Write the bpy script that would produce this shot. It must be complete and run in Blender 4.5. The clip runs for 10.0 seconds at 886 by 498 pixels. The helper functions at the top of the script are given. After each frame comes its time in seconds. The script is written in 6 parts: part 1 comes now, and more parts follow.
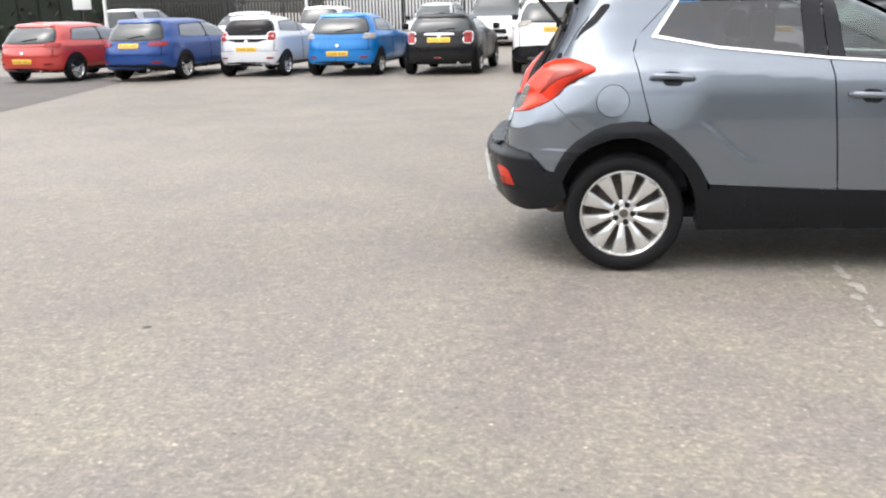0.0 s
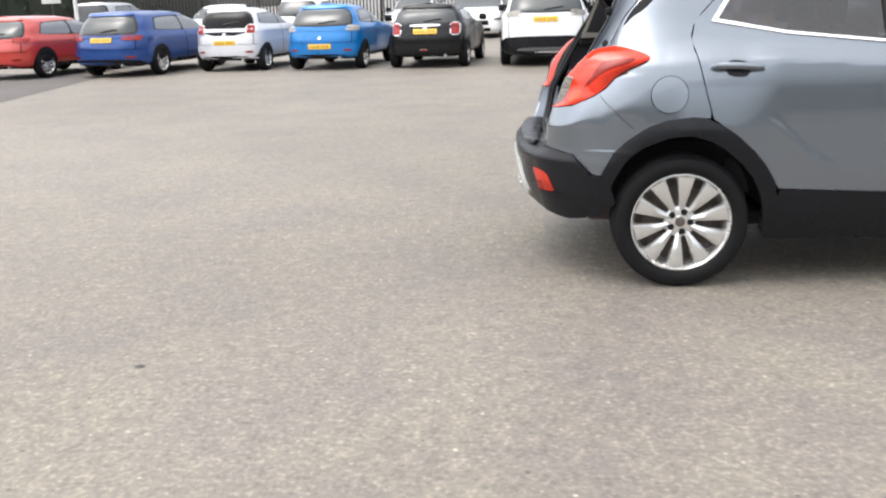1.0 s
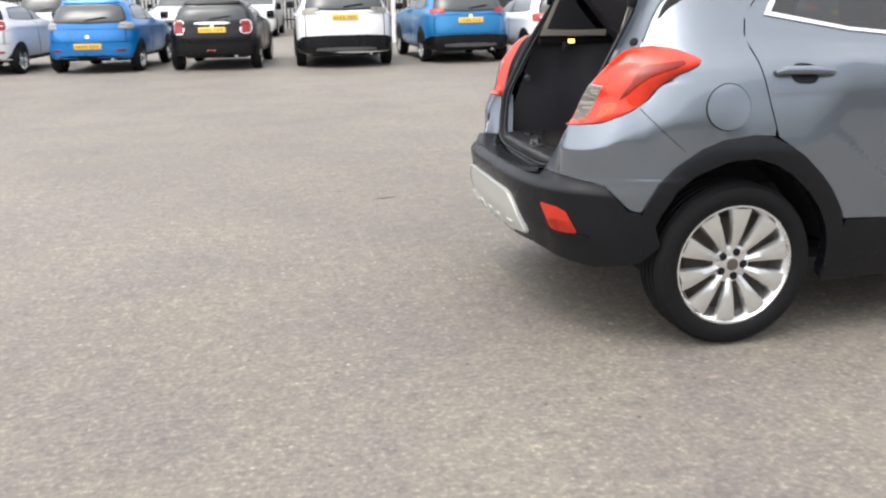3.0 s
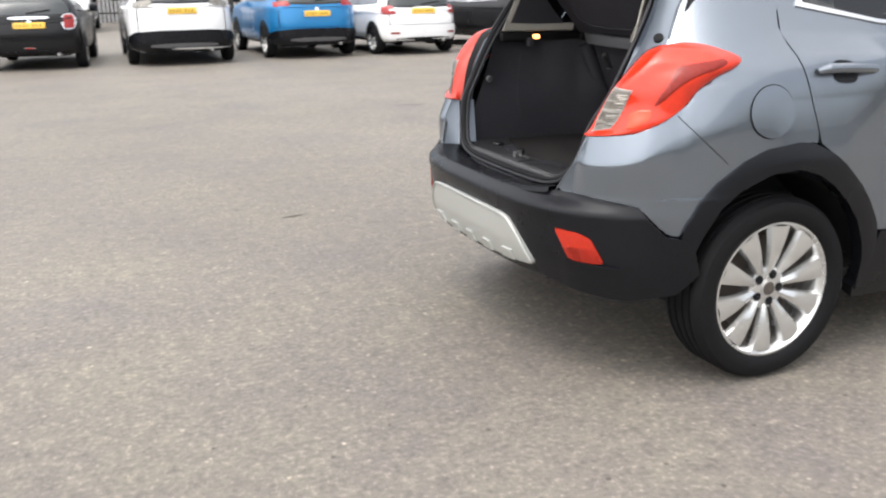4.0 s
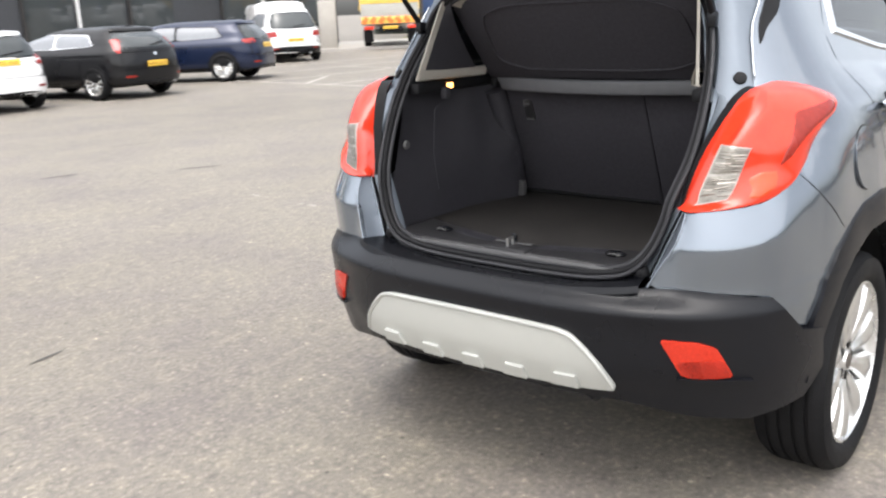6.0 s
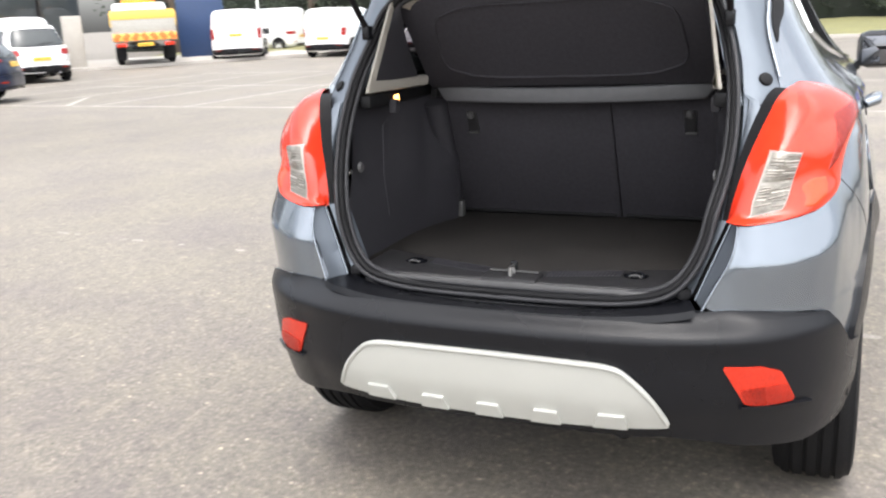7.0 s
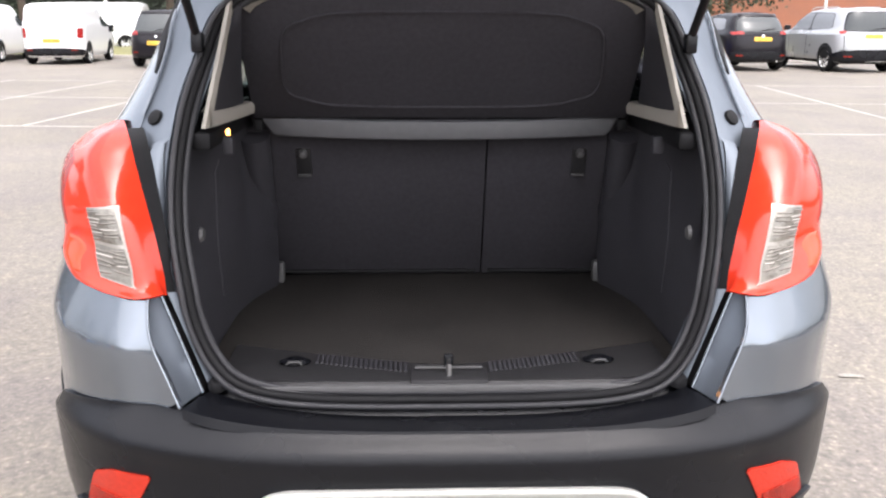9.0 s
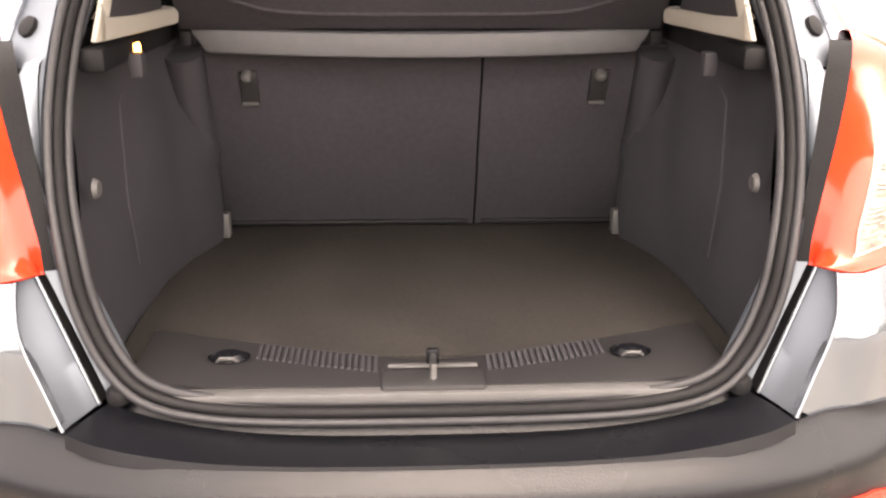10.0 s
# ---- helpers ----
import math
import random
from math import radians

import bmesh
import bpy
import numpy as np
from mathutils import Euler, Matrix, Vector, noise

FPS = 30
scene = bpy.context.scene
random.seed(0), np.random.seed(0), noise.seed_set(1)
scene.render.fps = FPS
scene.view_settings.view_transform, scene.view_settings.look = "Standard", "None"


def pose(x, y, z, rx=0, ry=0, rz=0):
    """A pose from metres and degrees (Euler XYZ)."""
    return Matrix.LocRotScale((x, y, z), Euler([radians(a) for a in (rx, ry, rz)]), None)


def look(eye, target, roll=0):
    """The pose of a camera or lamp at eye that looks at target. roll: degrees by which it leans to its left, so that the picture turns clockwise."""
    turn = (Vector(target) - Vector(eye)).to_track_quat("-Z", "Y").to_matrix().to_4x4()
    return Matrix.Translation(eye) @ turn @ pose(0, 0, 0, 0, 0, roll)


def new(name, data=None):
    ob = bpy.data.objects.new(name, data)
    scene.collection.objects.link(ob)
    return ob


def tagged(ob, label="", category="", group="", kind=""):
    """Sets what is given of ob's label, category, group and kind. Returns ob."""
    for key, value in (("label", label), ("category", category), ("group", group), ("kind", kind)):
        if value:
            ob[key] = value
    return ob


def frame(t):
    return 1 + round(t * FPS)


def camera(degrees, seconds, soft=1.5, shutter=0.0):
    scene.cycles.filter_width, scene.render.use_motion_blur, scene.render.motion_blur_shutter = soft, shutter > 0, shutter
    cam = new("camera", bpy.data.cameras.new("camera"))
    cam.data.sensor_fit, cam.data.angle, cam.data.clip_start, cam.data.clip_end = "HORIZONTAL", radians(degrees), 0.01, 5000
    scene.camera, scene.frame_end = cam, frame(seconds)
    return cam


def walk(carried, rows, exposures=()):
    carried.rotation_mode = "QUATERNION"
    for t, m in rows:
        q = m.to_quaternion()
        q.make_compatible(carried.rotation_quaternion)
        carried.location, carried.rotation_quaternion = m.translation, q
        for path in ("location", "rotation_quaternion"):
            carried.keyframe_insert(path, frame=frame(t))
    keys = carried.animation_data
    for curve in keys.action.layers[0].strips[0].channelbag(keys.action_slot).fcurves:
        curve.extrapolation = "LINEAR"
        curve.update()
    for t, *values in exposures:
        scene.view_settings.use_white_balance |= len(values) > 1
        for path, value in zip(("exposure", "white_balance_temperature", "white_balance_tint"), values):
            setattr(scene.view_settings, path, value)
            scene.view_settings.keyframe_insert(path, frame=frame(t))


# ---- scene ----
from mathutils import geometry

cam = camera(52.6, 10.0, soft=2.2, shutter=0.3)
PATH = [
    (0, (-0.526, -5.858, 1.485), (-0.72, -3.937, 0.965), -1.4),
    (0.5, (-0.666, -5.568, 1.446), (-0.835, -3.641, 0.94), -1.0),
    (1, (-0.865, -5.244, 1.44), (-1.007, -3.322, 0.904), -1.8),
    (1.5, (-1.193, -4.978, 1.456), (-1.135, -3.056, 0.907), -1.3),
    (2, (-1.393, -4.635, 1.445), (-1.252, -2.712, 0.914), -2.2),
    (2.5, (-1.603, -4.323, 1.412), (-1.36, -2.412, 0.876), -1.6),
    (4, (-2.233, -3.157, 1.393), (-1.489, -1.389, 0.824), -0.9),
    (4.5, (-2.385, -2.751, 1.382), (-1.46, -1.073, 0.809), -1.4),
    (5, (-2.463, -2.322, 1.39), (-1.426, -0.72, 0.792), -2.9),
    (5.5, (-2.645, -1.914, 1.418), (-1.371, -0.478, 0.858), -2.8),
    (7, (-2.736, -0.774, 1.4), (-0.971, 0.019, 0.893), -2.9),
    (7.5, (-2.583, -0.469, 1.424), (-0.73, 0.055, 0.887), -2.4),
    (8, (-2.485, -0.159, 1.417), (-0.564, 0.07, 0.913), -0.7),
    (8.5, (-2.416, 0.05, 1.438), (-0.474, 0.023, 0.962), -0.3),
    (9, (-2.246, 0.068, 1.405), (-0.31, 0.004, 0.908), 0.2),
    (9.5, (-1.974, 0.016, 1.378), (-0.067, -0.014, 0.777), -1.1),
    (10, (-1.773, 0.04, 1.34), (0.112, -0.045, 0.676), 0.2),
]
walk(cam, [(t, look(eye, target, roll)) for t, eye, target, roll in PATH],
     exposures=[(0.0, 1.35, 6500, 10), (2.5, 1.24, 6500, 10), (4.5, 1.30, 6500, 10), (5.5, 1.45, 6500, 10), (7.0, 1.75, 6500, 10), (7.5, 1.82, 6500, 10), (8.0, 1.93, 6500, 11), (8.6, 1.86, 6500, 14), (9.2, 1.79, 6500, 15), (9.5, 2.02, 7200, 20), (9.8, 2.72, 7900, 20), (10.0, 2.92, 8100, 19)])

# ---- world and light ----
world = bpy.data.worlds.new("overcast_sky")
scene.world = world
world.use_nodes = True
wn = world.node_tree
wn.nodes.clear()
sky = wn.nodes.new("ShaderNodeTexSky")
sky.sky_type, sky.sun_disc = "NISHITA", False
sky.sun_elevation, sky.sun_rotation = radians(68), radians(250)
sky.air_density, sky.dust_density, sky.ozone_density = 1.0, 4.0, 1.0
grey = wn.nodes.new("ShaderNodeHueSaturation")
grey.inputs["Saturation"].default_value = 0.30
bg = wn.nodes.new("ShaderNodeBackground")
bg.inputs["Strength"].default_value = 0.14
wo = wn.nodes.new("ShaderNodeOutputWorld")
wn.links.new(sky.outputs[0], grey.inputs["Color"])
# an overcast dome is dimmer at the horizon than overhead
coord, split, dome, shade = (wn.nodes.new("ShaderNode" + k) for k in ("TexCoord", "SeparateXYZ", "MapRange", "Mix"))
shade.data_type, shade.blend_type = "RGBA", "MULTIPLY"
shade.inputs["Factor"].default_value = 1.0
dome.inputs["From Min"].default_value, dome.inputs["From Max"].default_value = 0.0, 1.0
dome.inputs["To Min"].default_value, dome.inputs["To Max"].default_value = 0.95, 1.22
wn.links.new(coord.outputs["Generated"], split.inputs[0])
wn.links.new(split.outputs["Z"], dome.inputs["Value"])
wn.links.new(grey.outputs[0], shade.inputs["A"])
wn.links.new(dome.outputs[0], shade.inputs["B"])
wn.links.new(shade.outputs["Result"], bg.inputs["Color"])
wn.links.new(bg.outputs[0], wo.inputs["Surface"])
sun_data = bpy.data.lights.new("sun", "SUN")
sun_data.energy, sun_data.angle, sun_data.color = 0.9, radians(140), (1.0, 0.96, 0.90)
sun = new("sun", sun_data)
sun.matrix_world = look((-8, -3, 22), (0, 0, 0))

# ---- materials ----
MATS = {}


def material(name, base, rough=0.5, metal=0.0, vary=0.0, scale=8.0, bump=0.0, bump_scale=60.0, coat=0.0, spec=0.5, alpha=1.0, trans=0.0, glow=0.0, per_object=0.0):
    """A principled material whose colour and roughness vary at two scales, with fine relief."""
    if name in MATS:
        return MATS[name]
    m = bpy.data.materials.new(name)
    m.use_nodes = True
    t = m.node_tree
    b = t.nodes["Principled BSDF"]
    b.inputs["Base Color"].default_value = (*base, 1)
    b.inputs["Roughness"].default_value, b.inputs["Metallic"].default_value = rough, metal
    b.inputs["Specular IOR Level"].default_value = spec
    b.inputs["Coat Weight"].default_value, b.inputs["Coat Roughness"].default_value = coat, 0.04
    b.inputs["Transmission Weight"].default_value, b.inputs["Alpha"].default_value = trans, alpha
    if glow:
        b.inputs["Emission Color"].default_value, b.inputs["Emission Strength"].default_value = (*base, 1), glow
    co = t.nodes.new("ShaderNodeTexCoord")
    if vary:
        big, small = t.nodes.new("ShaderNodeTexNoise"), t.nodes.new("ShaderNodeTexNoise")
        big.inputs["Scale"].default_value, big.inputs["Detail"].default_value = scale * 0.25, 5
        small.inputs["Scale"].default_value, small.inputs["Detail"].default_value = scale * 4, 3
        add = t.nodes.new("ShaderNodeMath")
        add.operation = "ADD"
        span = t.nodes.new("ShaderNodeMapRange")
        span.inputs["From Min"].default_value, span.inputs["From Max"].default_value = 0.6, 1.4
        span.inputs["To Min"].default_value, span.inputs["To Max"].default_value = 1 - vary, 1 + vary
        mul = t.nodes.new("ShaderNodeMix")
        mul.data_type, mul.blend_type = "RGBA", "MULTIPLY"
        mul.inputs["Factor"].default_value = 1
        mul.inputs["A"].default_value = (*base, 1)
        for n in (big, small):
            t.links.new(co.outputs["Object"], n.inputs["Vector"])
        t.links.new(big.outputs["Fac"], add.inputs[0])
        t.links.new(small.outputs["Fac"], add.inputs[1])
        t.links.new(add.outputs[0], span.inputs["Value"])
        t.links.new(span.outputs[0], mul.inputs["B"])
        t.links.new(mul.outputs["Result"], b.inputs["Base Color"])
        rspan = t.nodes.new("ShaderNodeMapRange")
        rspan.inputs["From Min"].default_value, rspan.inputs["From Max"].default_value = 0.3, 0.7
        rspan.inputs["To Min"].default_value, rspan.inputs["To Max"].default_value = rough * 0.8, min(1, rough * 1.25)
        t.links.new(big.outputs["Fac"], rspan.inputs["Value"])
        t.links.new(rspan.outputs[0], b.inputs["Roughness"])
    if bump:
        n, bp = t.nodes.new("ShaderNodeTexNoise"), t.nodes.new("ShaderNodeBump")
        n.inputs["Scale"].default_value, n.inputs["Detail"].default_value = bump_scale, 4
        bp.inputs["Strength"].default_value, bp.inputs["Distance"].default_value = bump, 0.01
        t.links.new(co.outputs["Object"], n.inputs["Vector"])
        t.links.new(n.outputs["Fac"], bp.inputs["Height"])
        t.links.new(bp.outputs[0], b.inputs["Normal"])
    MATS[name] = m
    return m


def asphalt_material():
    m = bpy.data.materials.new("worn_asphalt")
    m.use_nodes = True
    t = m.node_tree
    b = t.nodes["Principled BSDF"]
    b.inputs["Roughness"].default_value = 0.64
    b.inputs["Specular IOR Level"].default_value = 0.5
    co = t.nodes.new("ShaderNodeTexCoord")

    def tex(kind, scale, detail=4, rough=0.6):
        n = t.nodes.new(kind)
        n.inputs["Scale"].default_value = scale
        if kind == "ShaderNodeTexNoise":
            n.inputs["Detail"].default_value, n.inputs["Roughness"].default_value = detail, rough
        t.links.new(co.outputs["Object"], n.inputs["Vector"])
        return n

    def ramp(src, stops):
        r = t.nodes.new("ShaderNodeValToRGB")
        while len(r.color_ramp.elements) < len(stops):
            r.color_ramp.elements.new(0.5)
        for e, (p, c) in zip(r.color_ramp.elements, stops):
            e.position, e.color = p, (*c, 1)
        t.links.new(src, r.inputs["Fac"])
        return r

    def mix(kind, fac, a, c):
        n = t.nodes.new("ShaderNodeMix")
        n.data_type, n.blend_type = "RGBA", kind
        if isinstance(fac, float):
            n.inputs["Factor"].default_value = fac
        else:
            t.links.new(fac, n.inputs["Factor"])
        t.links.new(a, n.inputs["A"])
        t.links.new(c, n.inputs["B"])
        return n.outputs["Result"]
    wide = ramp(tex("ShaderNodeTexNoise", 0.16, 7, 0.58).outputs["Fac"], [(0.30, (0.130, 0.116, 0.0985)), (0.50, (0.154, 0.139, 0.119)), (0.70, (0.178, 0.161, 0.140))])
    patch = ramp(tex("ShaderNodeTexNoise", 1.1, 5, 0.60).outputs["Fac"], [(0.32, (0.87, 0.85, 0.91)), (0.5, (1, 0.995, 0.99)), (0.68, (1.10, 1.10, 1.045))])
    blotch = ramp(tex("ShaderNodeTexNoise", 13.0, 3, 0.55).outputs["Fac"], [(0.30, (0.80, 0.79, 0.80)), (0.48, (0.99, 0.985, 0.99)), (0.56, (1.02, 1.02, 1.0)), (0.70, (1.26, 1.25, 1.20))])
    grain = ramp(tex("ShaderNodeTexNoise", 42.0, 2, 0.55).outputs["Fac"], [(0.28, (0.60, 0.595, 0.59)), (0.48, (0.97, 0.97, 0.97)), (0.58, (1.10, 1.10, 1.08)), (0.70, (1.75, 1.73, 1.66))])
    fleck = ramp(tex("ShaderNodeTexNoise", 62.0, 3, 0.6).outputs["Fac"], [(0.26, (0.55, 0.54, 0.53)), (0.36, (1, 1, 1)), (0.60, (1, 1, 1)), (0.72, (1.9, 1.88, 1.83))])
    c = mix("MULTIPLY", 1.0, wide.outputs[0], patch.outputs[0])
    c = mix("MULTIPLY", 1.0, c, blotch.outputs[0])
    c = mix("MULTIPLY", 0.72, c, grain.outputs[0])
    c = mix("MULTIPLY", 0.75, c, fleck.outputs[0])
    # scattered pale chips and dark pits
    stones, share = tex("ShaderNodeTexVoronoi", 24.0), t.nodes.new("ShaderNodeSeparateColor")
    t.links.new(stones.outputs["Color"], share.inputs["Color"])
    near = ramp(stones.outputs["Distance"], [(0.12, (1, 1, 1)), (0.26, (0, 0, 0))])
    for channel, least, tint in (("Red", 0.955, (2.1, 2.07, 1.95)), ("Green", 0.975, (0.45, 0.44, 0.43))):
        some, both, dot = t.nodes.new("ShaderNodeMath"), t.nodes.new("ShaderNodeMath"), t.nodes.new("ShaderNodeRGB")
        some.operation, both.operation = "GREATER_THAN", "MULTIPLY"
        some.inputs[1].default_value, dot.outputs[0].default_value = least, (*tint, 1)
        t.links.new(share.outputs[channel], some.inputs[0])
        t.links.new(some.outputs[0], both.inputs[0])
        t.links.new(near.outputs[0], both.inputs[1])
        c = mix("MULTIPLY", both.outputs[0], c, dot.outputs[0])
    t.links.new(c, b.inputs["Base Color"])
    bp = t.nodes.new("ShaderNodeBump")
    bp.inputs["Strength"].default_value, bp.inputs["Distance"].default_value = 0.55, 0.006
    t.links.new(tex("ShaderNodeTexNoise", 70.0, 4, 0.7).outputs["Fac"], bp.inputs["Height"])
    t.links.new(bp.outputs[0], b.inputs["Normal"])
    return m


def car_paint(name, base, metal=0.35, rough=0.32, coat=1.0, spec=0.5):
    return material(name, base, rough, metal, vary=0.04, scale=6, coat=coat, spec=spec)


ASPHALT = asphalt_material()
GREY_PAINT = car_paint("grey_blue_metallic_paint", (0.170, 0.194, 0.224), 0.80, 0.22, coat=1.0)
# darker, coatless copy of the body paint; puts shade round the boot opening
JAMB_SHADE_PAINT = car_paint("shade_toned_jamb_paint", (0.140, 0.160, 0.186), 0.65, 0.46, coat=0.0, spec=0.35)
BLACK_TRIM = material("black_textured_plastic", (0.0052, 0.0056, 0.0075), 0.26, spec=0.27, vary=0.15, scale=10, bump=0.12, bump_scale=400)
DARK_TRIM = material("dark_interior_plastic", (0.031, 0.030, 0.036), 0.6, vary=0.15, scale=8, bump=0.15, bump_scale=300)
SILL_TRIM = material("grey_sill_plastic", (0.075, 0.074, 0.075), 0.5, vary=0.15, scale=10, bump=0.1, bump_scale=400)
SILL_DARK = material("dark_sill_plastic", (0.021, 0.0205, 0.022), 0.5, spec=0.4, vary=0.15, scale=10, bump=0.1, bump_scale=400)
CARPET = material("charcoal_boot_carpet", (0.038, 0.035, 0.033), 0.95, vary=0.3, scale=30, bump=0.6, bump_scale=500, spec=0.1)
SHELF_CLOTH = material("black_shelf_cloth", (0.039, 0.037, 0.043), 0.9, vary=0.2, scale=20, bump=0.3, bump_scale=500, spec=0.2)
SHELF_EDGE = material("grey_shelf_edge", (0.085, 0.085, 0.091), 0.6, vary=0.1, scale=10, bump=0.1, bump_scale=300)
BEIGE = material("beige_pillar_trim", (0.32, 0.298, 0.262), 0.6, vary=0.06, scale=8, bump=0.1, bump_scale=300)
RUBBER = material("black_rubber", (0.0085, 0.0085, 0.0095), 0.6, spec=0.18, vary=0.2, scale=12, bump=0.1, bump_scale=200)
SEAL = material("dark_grey_seal_rubber", (0.017, 0.017, 0.020), 0.55, vary=0.15, scale=14, bump=0.1, bump_scale=200)
TYRE = material("tyre_rubber", (0.0070, 0.0070, 0.0078), 0.66, spec=0.16, vary=0.25, scale=14, bump=0.2, bump_scale=160)
ALLOY = material("silver_alloy", (0.69, 0.69, 0.68), 0.25, 0.86, vary=0.05, scale=10)
STEEL = material("bright_steel", (0.55, 0.55, 0.55), 0.3, 1.0)
IRON = material("rusty_brake_iron", (0.10, 0.085, 0.075), 0.6, 0.5, vary=0.3, scale=30)
SILVER_PLASTIC = material("silver_painted_plastic", (0.43, 0.435, 0.41), 0.36, 0.28, vary=0.03, scale=3)
MIRROR = material("mirror_glass", (0.16, 0.165, 0.18), 0.03, 1.0)
CHROME = material("chrome", (0.8, 0.8, 0.8), 0.12, 1.0)
RED_LENS = material("red_lamp_lens", (0.62, 0.036, 0.014), 0.12, vary=0.16, scale=7, spec=0.35, coat=0.32)
ORANGE_LENS = material("orange_lens_segment", (0.66, 0.055, 0.014), 0.14, vary=0.15, scale=12, spec=0.35, coat=0.32)
RED_DEEP = material("deep_red_lens_band", (0.22, 0.019, 0.012), 0.25, spec=0.22, coat=0.15, vary=0.2, scale=16)
REFLECTOR_RED = material("bumper_reflector_red", (0.44, 0.026, 0.011), 0.22, spec=0.3, coat=0.2, vary=0.2, scale=30, bump=0.3, bump_scale=180)
REFLECTOR_DEEP = material("bumper_reflector_deep_red", (0.30, 0.018, 0.009), 0.3, spec=0.25, vary=0.5, scale=60, bump=0.4, bump_scale=180)
PARKED_RED = material("parked_lamp_red", (0.28, 0.020, 0.018), 0.2, spec=0.35, coat=0.3)
FACET_RIB = material("facet_rib_red", (0.36, 0.022, 0.012), 0.25, spec=0.25)
RED_BAND = material("red_lens_inner_band", (0.60, 0.027, 0.010), 0.2, spec=0.3, coat=0.2)
CLEAR_LENS = material("clear_lamp_reflector", (0.19, 0.178, 0.155), 0.30, 0.35, vary=0.5, scale=14, bump=0.4, bump_scale=40, coat=0.3)
LENS_PALE = material("pale_lamp_facet", (0.33, 0.31, 0.28), 0.35, 0.3, vary=0.3, scale=20)
LENS_DARK = material("dark_lamp_reflector", (0.16, 0.145, 0.125), 0.3, 0.4, vary=0.4, scale=16, coat=0.3)
AMBER = material("lit_boot_lamp", (1.0, 0.42, 0.10), 0.3, glow=2.5)
PLATE_YELLOW = material("yellow_plate", (0.74, 0.45, 0.05), 0.35, vary=0.04, scale=20)
PLATE_INK = material("black_plate_ink", (0.26, 0.17, 0.02), 0.5)
WHITE_PAINT = material("white_line_paint", (0.37, 0.35, 0.315), 0.8, vary=0.45, scale=9, bump=0.3, bump_scale=120)
DARK_GLASS = material("dark_tinted_glass", (0.014, 0.016, 0.018), 0.06, spec=0.5, vary=0.3, scale=2.5)
GREY_GLASS = material("grey_car_glass", (0.045, 0.051, 0.053), 0.06, spec=0.5, vary=0.08, scale=2.5)
BLACK_GLASS = material("black_tailgate_glass", (0.008, 0.008, 0.009), 0.12, spec=0.16, vary=0.2, scale=2.5)
# opaque panes; the pale colour stands for reflected sky and the bright view through
SIDE_GLASS = material("sky_toned_side_glass", (0.19, 0.20, 0.215), 0.06, spec=0.5, vary=0.08, scale=2.5)
WHITE_CAR = car_paint("white_car_paint", (0.80, 0.80, 0.80), 0.0)


def glass_material(name, tint, density):
    """A thin pane: part clear and tinted, part mirror."""
    m = bpy.data.materials.new(name)
    m.use_nodes = True
    t = m.node_tree
    t.nodes.clear()
    out, mixer = t.nodes.new("ShaderNodeOutputMaterial"), t.nodes.new("ShaderNodeMixShader")
    clear, shiny, layer = t.nodes.new("ShaderNodeBsdfTransparent"), t.nodes.new("ShaderNodeBsdfGlossy"), t.nodes.new("ShaderNodeLayerWeight")
    clear.inputs["Color"].default_value = (*[c * density for c in tint], 1)
    shiny.inputs["Roughness"].default_value = 0.02
    layer.inputs["Blend"].default_value = 0.5
    power, gain = t.nodes.new("ShaderNodeMath"), t.nodes.new("ShaderNodeMath")
    power.operation, gain.operation = "POWER", "MULTIPLY_ADD"
    power.inputs[1].default_value, gain.inputs[1].default_value, gain.inputs[2].default_value = 5.0, 0.90, 0.09
    t.links.new(layer.outputs["Facing"], power.inputs[0])
    t.links.new(power.outputs[0], gain.inputs[0])
    t.links.new(gain.outputs[0], mixer.inputs[0])
    t.links.new(clear.outputs[0], mixer.inputs[1])
    t.links.new(shiny.outputs[0], mixer.inputs[2])
    t.links.new(mixer.outputs[0], out.inputs[0])
    return m


PRIVACY = glass_material("privacy_glass", (0.95, 0.9, 1.0), 0.20)
CLEAR = glass_material("clear_window_glass", (0.9, 1.0, 0.95), 0.75)


# ---- mesh helpers ----
tessellate_polygon = geometry.tessellate_polygon


def finish(bm, mats, angle=38):
    me = bpy.data.meshes.new("mesh")
    own = bm.loops.layers.float_vector.get("skin_normal") is not None
    if not own:
        bmesh.ops.recalc_face_normals(bm, faces=bm.faces)
    bm.to_mesh(me)
    bm.free()
    for m in mats if isinstance(mats, (list, tuple)) else [mats]:
        me.materials.append(m)
    me.shade_smooth()
    me.set_sharp_from_angle(angle=radians(angle))
    if own:
        normals = np.zeros(len(me.loops) * 3, dtype=np.float32)
        me.attributes["skin_normal"].data.foreach_get("vector", normals)
        me.normals_split_custom_set(normals.reshape(-1, 3))
        me.attributes.remove(me.attributes["skin_normal"])
    return me


def part(name, bm, mat, parent=None, label="", m=None, angle=38):
    ob = new(name, bm if isinstance(bm, bpy.types.Mesh) else finish(bm, mat, angle))
    if parent:
        ob.parent = parent
    if m is not None:
        ob.matrix_basis = m
    return tagged(ob, label) if label else ob


def thing(name, m, label, category, group="", kind=""):
    ob = new(name)
    ob.empty_display_size = 0.3
    ob.matrix_basis = m
    return tagged(ob, label, category, group, kind)


